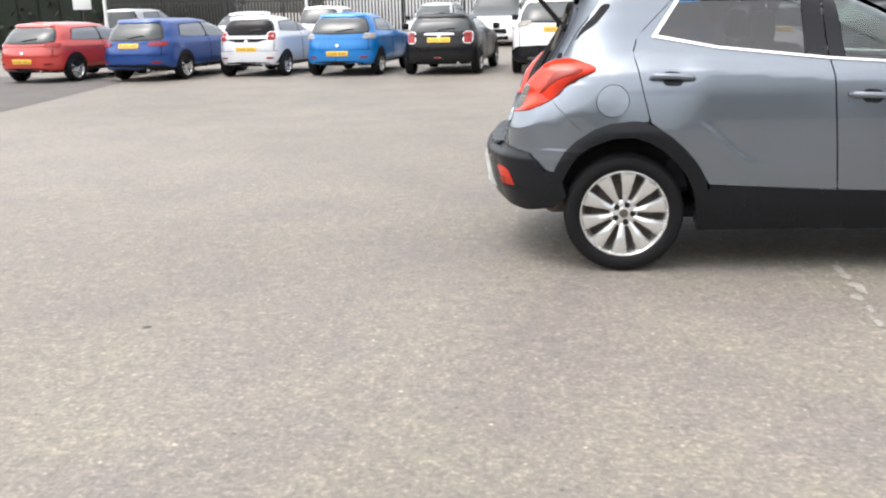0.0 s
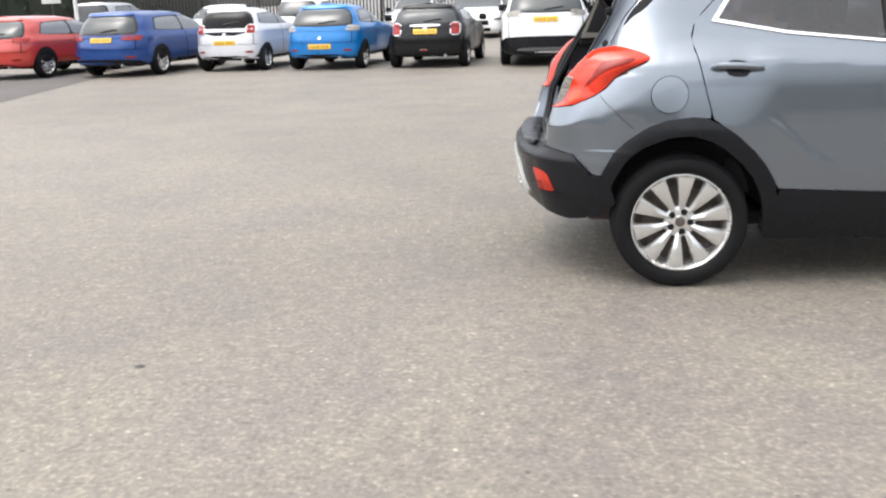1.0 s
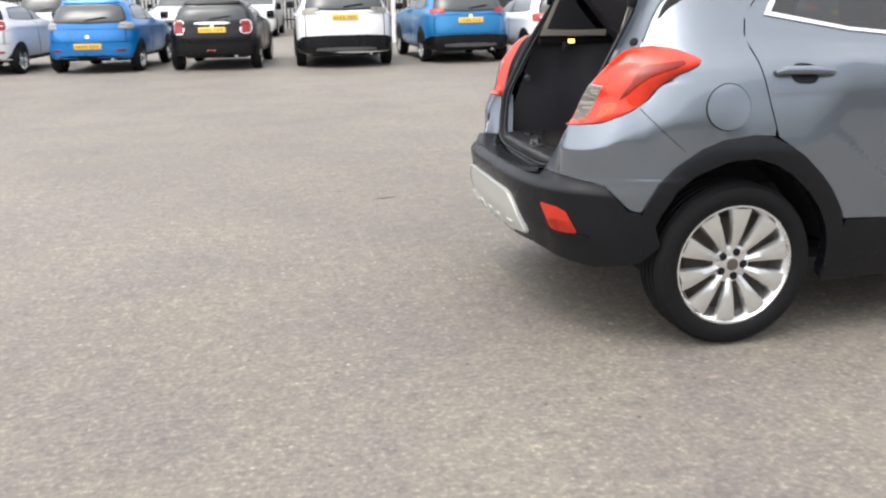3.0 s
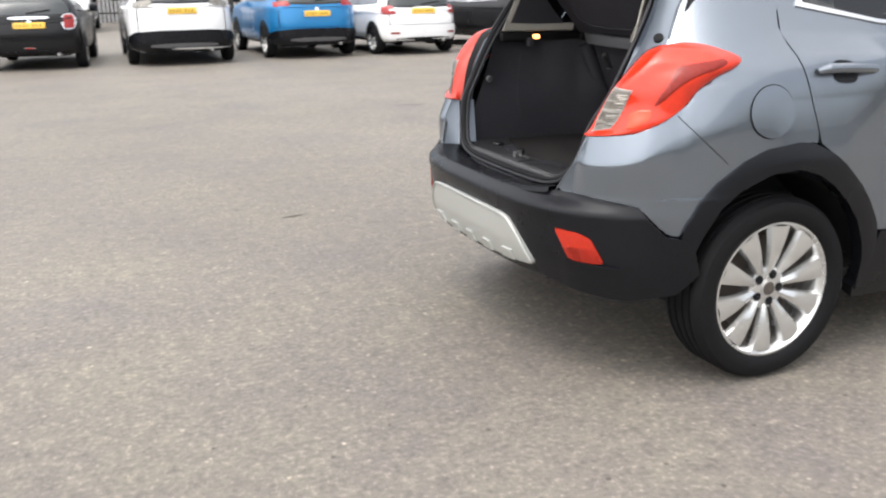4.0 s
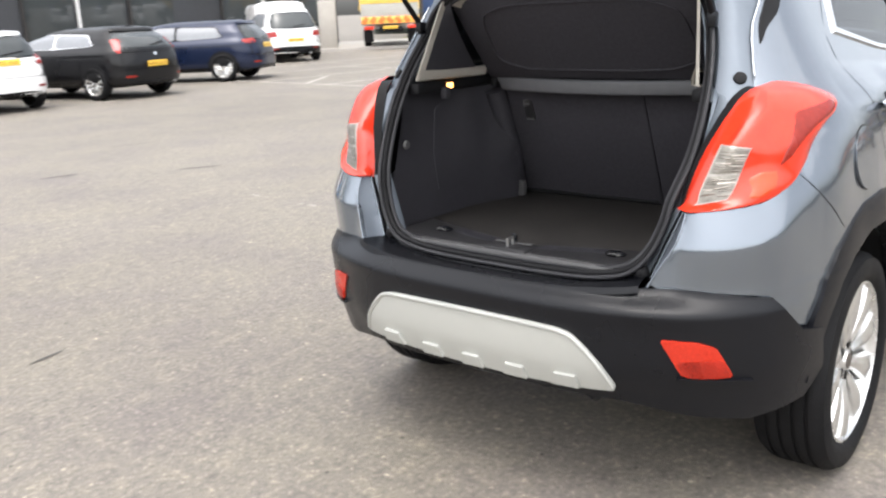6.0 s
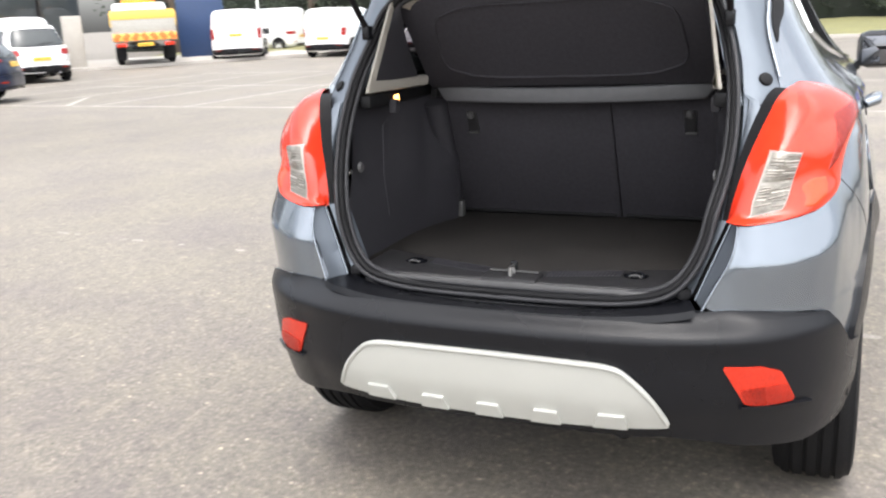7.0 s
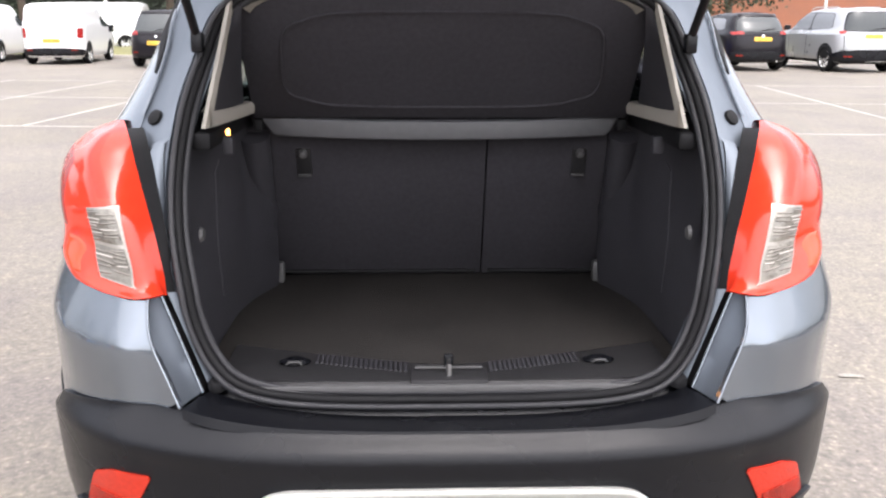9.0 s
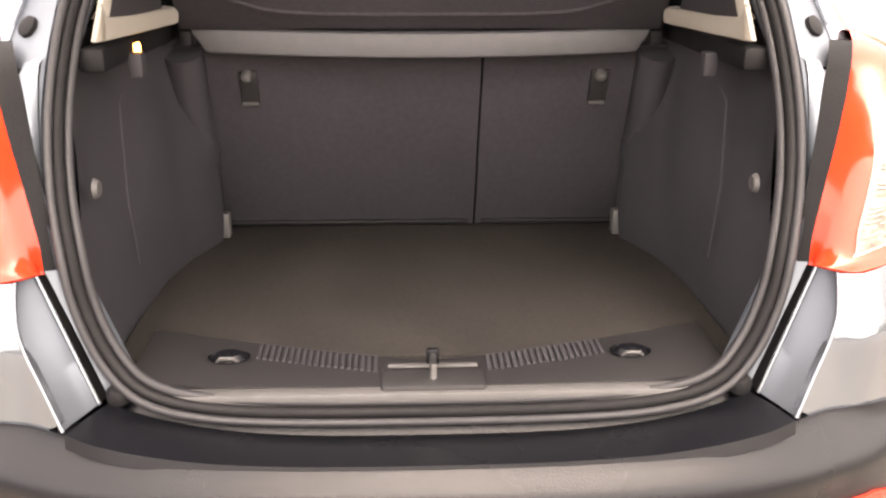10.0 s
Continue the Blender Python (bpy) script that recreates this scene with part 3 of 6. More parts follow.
        # arches, wheels, mirrors
        for xw in (0.0, wb):
            arc = [(xw + (R + 0.055) * math.cos(radians(a)), R + (R + 0.055) * math.sin(radians(a))) for a in range(-25, 206, 21)]
            part("wheel_arch", panel(sh, [(sh.side(x, max(z, 0.275)), max(z, 0.275)) for x, z in arc], 0.005, soft=0, step=7, zstep=0.08, mirror=s), RUBBER, car, "dark wheel arch")
            y = (h - 0.085) * (1 if s else -1)
            wheel(car, pose(xw, y, R, 0, 0, 180 if s else 0), R, R * 0.69, 0.205, spokes)
        xm_, ym = wb * (0.98 if van else 0.80), (h + 0.075) * (1 if s else -1)
        part("door_mirror", new_box((xm_ - 0.06, ym - 0.085, belt + 0.02), (xm_ + 0.07, ym + 0.085, belt + (0.26 if van else 0.17)), 0.03), BLACK_TRIM, car)
    # tail lamps
    for s in (False, True):
        if lamp == "side":
            z0, z1 = lamp_z
            y1, y0 = h * 1.2, h * 0.93 - lamp_w
            o = [(sh.rear(y0, z0 + 0.03), z0 + 0.03), (sh.side(-over + 0.30, z0), z0 + 0.02), (sh.side(-over + 0.42, z1), z1 - 0.03), (sh.rear(y0 + 0.05, z1), z1)]
        elif lamp == "upright":
            z0, z1 = lamp_z
            xs, yt = sh.xr(z1), sh.w(z1)
            o = [(sh.rear(h * 0.93 - lamp_w, z0), z0), (sh.side(sh.xr(z0) + 0.20, z0), z0), (sh.side(xs + 0.24, z1), z1), (sh.rear(yt * 0.95 - lamp_w, z1), z1)]
        else:  # lamps set in the tail's face
            z0, z1 = lamp_z
            o = [(sh.rear(h * 0.84 - lamp_w, z0), z0), (sh.rear(h * 0.84, z0), z0), (sh.rear(h * 0.82, z1), z1), (sh.rear(h * 0.82 - lamp_w * 0.9, z1), z1)]
            part("lamp_ring", panel(sh, [(sh.rear(h * 0.83 - lamp_w * 1.0 - 0.02, z0 - 0.02), z0 - 0.02), (sh.rear(h * 0.83 + 0.03, z0 - 0.02), z0 - 0.02), (sh.rear(h * 0.81 + 0.03, z1 + 0.02), z1 + 0.02), (sh.rear(h * 0.81 - lamp_w * 0.9 - 0.02, z1 + 0.02), z1 + 0.02)], 0.008, soft=2, mirror=s), CHROME, car, "chrome lamp surround")
        part("tail_lamp", panel(sh, o, 0.016, soft=2, cut=0.12, step=4, zstep=0.05, mirror=s), lamp_mat, car, "red tail lamp")
        zr = 0.42
        if reflectors:
            part("reflector", panel(sh, [(sh.rear(h * 0.60, zr), zr), (sh.rear(h * 0.80, zr), zr), (sh.rear(h * 0.80, zr + 0.04), zr + 0.04), (sh.rear(h * 0.60, zr + 0.04), zr + 0.04)], 0.030, soft=1, mirror=s), RED_DEEP, car)
        # front lamps
        f = [(sh.side(fo - 0.42, 0.66), 0.66), (sh.side(fo - 0.03, 0.64), 0.64), (sh.side(fo - 0.06, 0.74), 0.74), (sh.side(fo - 0.52, 0.80), 0.80)]
        part("headlamp", panel(sh, f, 0.01, soft=2, step=6, zstep=0.05, mirror=s), CLEAR_LENS, car, "clear headlamp")
    # windscreen and grille, across the nose
    wz0, wz1 = (1.12, H - 0.18) if van else (belt + 0.09, H - 0.12)
    rows = []
    for i in range(6):
        z = wz0 + (wz1 - wz0) * i / 5
        xf = sh.xf(z)
        qs = [sh.side(xf - 0.7 + 0.7 * u, z) for u in (0.80, 0.88, 0.94, 0.975, 0.992, 1.0)]
        r = [sh.at(q, z, 0.008) for q in qs]
        rows.append(r + [Vector((p.x, -p.y, p.z)) for p in r[::-1][1:]])
    bm = bmesh.new()
    grid(bm, rows)
    part("windscreen", bm, glass, car)
    part("grille", new_box((fo - 0.06, -h * 0.55, 0.48), (fo + 0.006, h * 0.55, 0.66), 0.02), BLACK_TRIM, car, "black front grille")
    part("lower_grille", new_box((fo - 0.06, -h * 0.62, 0.26), (fo + 0.004, h * 0.62, 0.40), 0.02), BLACK_TRIM, car)
    number_plate(car, Matrix.Translation((fo + 0.012, 0, 0.44)) @ pose(0, 0, 0, 0, 0, 90), yellow=False)
    # plate, badge, bumper
    if not van:
        zt = 0.585
        o = [(-sh.side(-R - .10, .40), .32), (-sh.side(-over + .30, .30), .30), (sh.side(-over + .30, .30), .30), (sh.side(-R - .10, .40), .32), (sh.side(-R - .07, .50), .50), (sh.side(-over + .16, zt), zt), (-sh.side(-over + .16, zt), zt), (-sh.side(-R - .07, .50), .50)]
        part("rear_bumper", panel(sh, o, 0.024, thick=0.05, soft=1, cut=0.10, step=6, zstep=0.05), paint, car, "body-coloured rear bumper")
        for s in (False, True):
            ya, yb = 0.80 * h, 0.76 * h
            za, zb = 0.60, gz0 - 0.02
            part("tailgate_seam", panel(sh, [(sh.rear(ya, za), za), (sh.rear(ya + .012, za), za), (sh.rear(yb + .012, zb), zb), (sh.rear(yb, zb), zb)], 0.003, soft=0, step=50, zstep=0.06, mirror=s), RUBBER, car)
        part("plate_recess", panel(sh, [(-sh.rear(.34, plate_z - .085), plate_z - .085), (sh.rear(.34, plate_z - .085), plate_z - .085), (sh.rear(.31, plate_z + .085), plate_z + .085), (-sh.rear(.31, plate_z + .085), plate_z + .085)], 0.005 if plate_z > .62 else 0.026, thick=.004, soft=1, step=4), paint, car)
        part("shoulder_crease", panel(sh, [(-sh.rear(h * .80, belt - .05), belt - .056), (sh.rear(h * .80, belt - .05), belt - .056), (sh.rear(h * .78, belt - .02), belt - .030), (-sh.rear(h * .78, belt - .02), belt - .030)], 0.016, thick=.02, soft=0, step=4), paint, car)
    number_plate(car, facing_tail(sh, 0, plate_z, 0.014 if plate_z > .62 else 0.036))
    bz = min(plate_z + 0.15, belt - 0.12)
    part("badge", panel(sh, [(sh.rear(-0.035, bz), bz), (sh.rear(0.035, bz), bz), (sh.rear(0.035, bz + .06), bz + .06), (sh.rear(-0.035, bz + .06), bz + .06)], 0.020, soft=2), CHROME, car)
    if dark_low:
        y = h * 0.90
        zz = 0.285
        o = [(-sh.side(-over + 0.62, zz), zz), (sh.side(-over + 0.62, zz), zz), (sh.side(-over + 0.5, dark_low), dark_low - 0.12), (sh.rear(y * 0.86, dark_low), dark_low), (-sh.rear(y * 0.86, dark_low), dark_low), (-sh.side(-over + 0.5, dark_low), dark_low - 0.12)]
        part("lower_bumper", panel(sh, o, 0.030, soft=1, step=5, zstep=0.06), low_mat or BLACK_TRIM, car, "black lower bumper")
    else:
        o = [(-sh.rear(h * 0.7, 0.29), 0.285), (sh.rear(h * 0.7, 0.29), 0.285), (sh.rear(h * 0.62, 0.355), 0.355), (-sh.rear(h * 0.62, 0.355), 0.355)]
        part("lower_bumper", panel(sh, o, 0.030, soft=1, step=5, zstep=0.06), BLACK_TRIM, car, "black lower bumper")
    part("bumper_seam", panel(sh, [(-sh.rear(h * 0.9, 0.60), 0.598), (sh.rear(h * 0.9, 0.60), 0.598), (sh.rear(h * 0.9, 0.60), 0.606), (-sh.rear(h * 0.9, 0.60), 0.606)], 0.004, soft=0, step=5), RUBBER, car)
    part("exhaust", tube(bmesh.new(), [(-over + 0.02, -h * 0.5, 0.275), (-over + 0.35, -h * 0.5, 0.275)], 0.03, 10), STEEL, car)
    if rails:
        for s in (-1, 1):
            part("roof_rail", tube(bmesh.new(), [(0.0, s * h * 0.62, H - 0.03), (0.15, s * h * 0.64, H + 0.035), (wb * 0.5, s * h * 0.64, H + 0.04), (wb * 0.6, s * h * 0.62, H - 0.02)], 0.016, 6), STEEL, car, "silver roof rail")
    for fn in extras:
        fn(car, sh, h, over)
    return car


# ---- ground ----
def sheet(name, lo, hi, z, mat, label, category, step=0.0, kind="structure"):
    bm = bmesh.new()
    bm.faces.new([bm.verts.new(p) for p in ((lo[0], lo[1], z), (hi[0], lo[1], z), (hi[0], hi[1], z), (lo[0], hi[1], z))])
    return tagged(part(name, bm, mat), label, category, "", kind)


sheet("ground", (-900, -900), (900, 900), 0.0, ASPHALT, "worn pale grey asphalt of a car park", "ground")


# ---- the grey car with its boot open ----
BLADE_Z = smooth_table([121, 128.7, 136.6, 144.8, 152.8, 164.6, 185, 300], [.868, .815, .752, .683, .634, .606, .596, .580])
SHOULDER = smooth_table([80, 96, 112, 132, 300], [0, .20, .30, .80, .80])


def flank_dent(q, z):
    """The pressed lines of the flank: a shoulder under the windows and the curved blade low in the door; outward is negative."""
    if q < 80:
        return 0.0
    q = min(q, 300)
    line = 1.137 - .00065 * (q - 88)
    full = .8655 - .05 * (min(z, line) - .885) - HERO.w(min(z, line))
    out = SHOULDER(q) * max(0.0, full) * max(0.0, 1 - max(0.0, z - line) / .085) if z > .885 else 0.0
    if 122 < q < 215 and .42 < z < .95:
        below = BLADE_Z(q) - z
        step = 1 / (1 + math.exp(-max(-40.0, min(40.0, below / .011))))
        fall = max(0.0, 1 - max(0.0, below) / .15)
        fade = max(0.0, min(1.0, (q - 122) / 9)) * max(0.0, min(1.0, (205 - q) / 55)) * max(0.0, min(1.0, (z - .47) / .06))
        out += .0065 * step * fall * fade
    # the quarter leans in over the wheel arch
    lean = max(0.0, min(1.0, (q - 80) / 8)) * max(0.0, min(1.0, (128 - q) / 18))
    out += .014 * lean * (max(0.0, 1 - (z - .80) / .20) if z > .80 else max(0.0, 1 - (.80 - z) / .2))
    return -out


# the tail's corner under the lamp: radius about the shell's centre at the bumper, at the crease and at the lamp's lower rim
CORNER_Q = [30, 34.4, 38.6, 40.1, 41.5, 44.5, 47.7, 51.2, 54, 57, 60.5, 64.2]
CORNER_FOOT = smooth_table(CORNER_Q, [.884, .894, .908, .923, .937, .951, .961, .966, .966, .958, .947, .932])
CORNER_CREASE = smooth_table(CORNER_Q, [.876, .884, .895, .917, .938, .957, .970, .977, .976, .964, .945, .928])
CREASE_Z = smooth_table([30, 44, 49, 52, 56, 60.5, 64.2], [.800, .806, .814, .828, .862, .905, .945])
RIM_Q = [38, 40.85, 41.6, 44.5, 47.7, 51.2, 53.9, 56, 60.5, 64.2, 68.5, 72.5, 76]
RIM_Z = smooth_table(RIM_Q, [.886, .887, .896, .901, .907, .9155, .932, .948, .990, 1.05, 1.092, 1.117, 1.13])
RIM_R = smooth_table(RIM_Q[:10], [.855, .873, .903, .9185, .9305, .9365, .9375, .930, .901, .877])


FLANGE_Q = smooth_table([.884, .93, 1.0, 1.107, 1.225, 1.331, 1.42, 1.55], [41.5, 43.0, 45.2, 49.4, 55.6, 58.4, 60, 60])


def corner_swell(q, z):
    """The tail's corner: upright from the bumper to a crease, then leaning in to the lamp's lower rim; above, a flange turned in to the opening."""
    if q > 78 or z < .63:
        return 0.0
    if z > .93:
        turn = max(0.0, min(1.0, (FLANGE_Q(min(1.55, z)) - q) / 6))
        inward = -.034 * turn ** 1.4 * min(1.0, (z - .93) / .05)
        if q < FLANGE_Q(min(1.55, z)):
            return inward
    k = min(64.2, max(30, q))
    foot, crease, rim, zc, zr = CORNER_FOOT(k), CORNER_CREASE(k), RIM_R(max(38, k)), CREASE_Z(k), RIM_Z(max(38, k))
    if z < .70:
        u = (z - .63) / .07
        side = max(0.0, min(1.0, (78 - q) / 14))
        return (foot - HERO.ring(k, .70)) * u * u * (3 - 2 * u) * side * side * (3 - 2 * side)
    low = foot + (crease - foot) * (z - .70) / (zc - .70)
    high = crease + (rim - crease) * (z - zc) / (zr - zc)
    r = .5 * (low + high - math.sqrt((low - high) ** 2 + (.004 + .024 * max(0.0, min(1.0, (q - 52) / 9))) ** 2))
    top = max(0.0, min(1.0, (zr + .024 - z) / .02))
    side = max(0.0, min(1.0, (78 - q) / 14))
    return (r - HERO.ring(k, z)) * top * side * side * (3 - 2 * side)


HERO = Shell(
    [.18, .30, .405, .50, .60, .640, .646, .674, .680, .70, .76, .795, .884, 1.0, 1.10, 1.144, 1.196, 1.30, 1.42, 1.55, 1.63],
    [.79, .835, .855, .862, .866, .868, .868, .868, .868, .868, .868, .868, .865, .855, .825, .79, .75, .685, .625, .555, .45],
    [-.60, -.70, -.740, -.772, -.782, -.787, -.783, -.755, -.751, -.745, -.738, -.722, -.636, -.575, -.525, -.50, -.473, -.42, -.36, -.28, -.15],
    [3.25, 3.38, 3.41, 3.42, 3.42, 3.412, 3.41, 3.402, 3.40, 3.39, 3.37, 3.35, 3.28, 2.95, 2.30, 2.05, 1.95, 1.72, 1.48, 1.18, 0.95],
    n=3.2, dent=flank_dent, fill=corner_swell)
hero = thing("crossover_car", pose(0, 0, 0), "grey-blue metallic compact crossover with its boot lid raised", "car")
BOTH = (False, True)

# aperture of the boot, right half from the sill's middle to the roof's middle: y, z, x
APERTURE = [(0, .671, -.634), (.20, .673, -.634), (.33, .682, -.632), (.42, .706, -.624), (.475, .760, -.608), (.508, .835, -.592), (.523, .906, -.575), (.545, 1.0, -.522),
            (.552, 1.107, -.466), (.542, 1.225, -.400), (.514, 1.331, -.335), (.478, 1.42, -.300), (.40, 1.476, -.285), (.25, 1.494, -.28), (0, 1.499, -.28)]


def aperture_loop(inset=0.0, push=0.0):
    """The whole opening's loop, drawn in by inset and moved ahead by push."""
    half = []
    n = len(APERTURE)
    for i, (y, z, x) in enumerate(APERTURE):
        a, b = APERTURE[max(i - 1, 0)], APERTURE[min(i + 1, n - 1)]
        d = Vector((b[0] - a[0], b[1] - a[1])).normalized()
        half.append(Vector((x + push, -(y - d.y * inset) if 0 < i < n - 1 else 0.0, z + d.x * inset)))
    pts = half + [Vector((p.x, -p.y, p.z)) for p in half[::-1][1:-1]]
    out = []
    k = len(pts)
    for i in range(k):
        p0, p1, p2, p3 = pts[i - 1], pts[i], pts[(i + 1) % k], pts[(i + 2) % k]
        for u in (0, 0.25, 0.5, 0.75):
            out.append(0.5 * (2 * p1 + (p2 - p0) * u + (2 * p0 - 5 * p1 + 4 * p2 - p3) * u * u + (3 * p1 - p0 - 3 * p2 + p3) * u ** 3))
    return out


QUARTER = [(34.4, .697), (42.3, .700), (52.9, .680), (58.8, .580), (61.8, .572), (66.6, .715), (77.7, .835), (92, .860), (97.6, .852), (93.6, .994), (88.4, 1.215), (90.4, 1.303), (110, 1.497), (116, 1.548),
           (74, 1.548), (70.5, 1.48), (67, 1.42), (65.5, 1.392), (62.2, 1.342), (60.6, 1.30), (59.3, 1.25), (58.2, 1.205), (57, 1.17), (53, 1.107), (49, 1.0), (46, .93), (45.6, .908), (43, .898), (41.35, .891), (40.95, .887), (39.9, .845), (38.6, .80), (36.6, .752)]
def bumper_swell(q, z):
    """The bumper is flatter behind and fuller at its corners than the shell."""
    u = max(0.0, min(1.0, (z - .640) / .058))
    lean = max(0.0, min(1.0, (q - 24) / 8)) * max(0.0, min(1.0, (66 - q) / 8))
    return BUMPER_FULL(min(66, q)) * (1 - max(0.0, min(1.0, (z - .61) / .07))) + (.002 - .014 * u) * lean


BUMPER_FULL = smooth_table([0, 24, 31, 36, 40, 46, 53, 59, 66], [0, -.001, -.006, -.008, -.002, .003, .005, .004, 0])

# the tail lamp is lofted by height between its inner rim and its outer rim: angle and radius about the shell's centre
LAMP_IN_Z = [.887, .925, .965, 1.005, 1.043, 1.082, 1.130, 1.182, 1.196]
LAMP_IN = [smooth_table(LAMP_IN_Z, v) for v in ([41.1, 42.0, 43.0, 44.2, 45.6, 47.5, 50.2, 55.0, 61.0], [.837, .831, .829, .827, .825, .820, .813, .798, .782])]
LAMP_OUT_Z = [.887, .890, .895, .900, .906, .915, .942, .990, 1.05, 1.092, 1.117, 1.140, 1.178, 1.1935, 1.196]
LAMP_OUT = [smooth_table(LAMP_OUT_Z, v) for v in ([41.1, 41.2, 41.9, 44.5, 47.7, 51.2, 55.5, 60.5, 64.2, 68.5, 72.5, 74.6, 69, 63.5, 61.2],
                                                  [.838, .880, .909, .9235, .9350, .941, .937, .9055, .8817, .8623, .8438, .820, .794, .7823, .783])]
LAMP_DEPTH = smooth_table([.887, .895, .91, .95, 1.0, 1.06, 1.13, 1.17, 1.196], [0, .022, .036, .049, .064, .076, .078, .050, .0])


def rim_point(rim, z, sink=0.0):
    a, r = radians(rim[0](z)), rim[1](z) - sink
    return Vector((HERO.x0 - math.cos(a) * r, -math.sin(a) * r, z))


def gutter_foot(z):
    """Bottom of the black gutter beside the lamp, where the painted jamb begins."""
    return rim_point(LAMP_IN, z, .022 + .016 * max(0.0, min(1.0, (z - .90) / .22))) + Vector((0, .003, 0))


def lamp_point(t, z, out=0.0):
    """A place on the lens at height z; t runs from the inner to the outer rim. A steep inner wall turns into a broad bowed face."""
    p, q = rim_point(LAMP_IN, z), rim_point(LAMP_OUT, z)
    away = Vector((q.y - p.y, p.x - q.x, 0)).normalized()
    bow = math.sqrt(max(0.0, 1 - (1 - t / .3) ** 4)) if t < .3 else 1 - ((t - .3) / .7) ** 4
    return p.lerp(q, t) + away * (LAMP_DEPTH(z) * bow + out)


def lamp_strip(name, lo, hi, z0, z1, mat, parent, label, out, mir, rows=16, cols=6, thick=.003):
    """A strip of the lens between two edges given by height, standing out a little."""
    grid_rows = []
    for i in range(rows + 1):
        z = z0 + (z1 - z0) * i / rows
        row = [lamp_point(lo(z) + (hi(z) - lo(z)) * j / cols, z, out - (thick if i in (0, rows) or j in (0, cols) else 0)) for j in range(cols + 1)]
        grid_rows.append([Vector((p.x, -p.y, p.z)) if mir else p for p in row])
    bm = bmesh.new()
    grid(bm, grid_rows)
    return part(name, bm, mat, parent, label, angle=60)


LENS_L = smooth_table([.90, .908, .927, .945, .985, 1.057], [.29, .245, .16, .115, .070, .030])
LENS_R = smooth_table([.90, .908, .927, .955, .985, 1.057], [.60, .56, .49, .42, .36, .275])


def lens_place(u, v):
    """(t, z) on the clear lens: u across it, v down it."""
    z = (1.057 - .008 * u) * (1 - v) + (.910 + .017 * u) * v
    return Vector((LENS_L(z) + (LENS_R(z) - LENS_L(z)) * u, z))


DOOR = [(98.2, .850), (94.2, .994), (89.0, 1.215), (91.0, 1.302), (110.4, 1.494), (113.4, 1.494), (101.0, 1.306), (134, 1.236), (192.2, 1.172), (193.2, 1.079), (199.0, .474), (131, .505), (121.8, .652), (106.8, .79)]
FRONT_DOOR = [(194.0, 1.079), (193.0, 1.172), (245, 1.135), (292, 1.115), (296, .80), (290, .455), (199.8, .474)]
ARCH = [(61.0, .560), (66.4, .722), (77.7, .842), (92, .868), (106.8, .797), (121.8, .658), (131.0, .505), (127.5, .28), (124.5, .28), (123.5, .45), (116.5, .595), (101, .732), (85, .784), (71.0, .70), (64.8, .54), (63.4, .42), (61.0, .44)]


def arch_round(q, z):
    """The arch cladding is rounded off towards its outer edge."""
    x = HERO.raw(q, z).x
    u = max(0.0, min(1.0, (math.hypot(x, z - .345) - .42) / .12))
    return -.022 * u * u


JAMB = [(57.5, 1.15), (60.6, 1.205), (61.7, 1.25), (63.0, 1.30), (64.6, 1.342), (67.9, 1.392), (69.4, 1.42), (72.9, 1.48), (76.2, 1.548), (56, 1.548), (53, 1.50), (53.6, 1.42), (52.6, 1.331), (50.3, 1.225), (48.2, 1.15)]

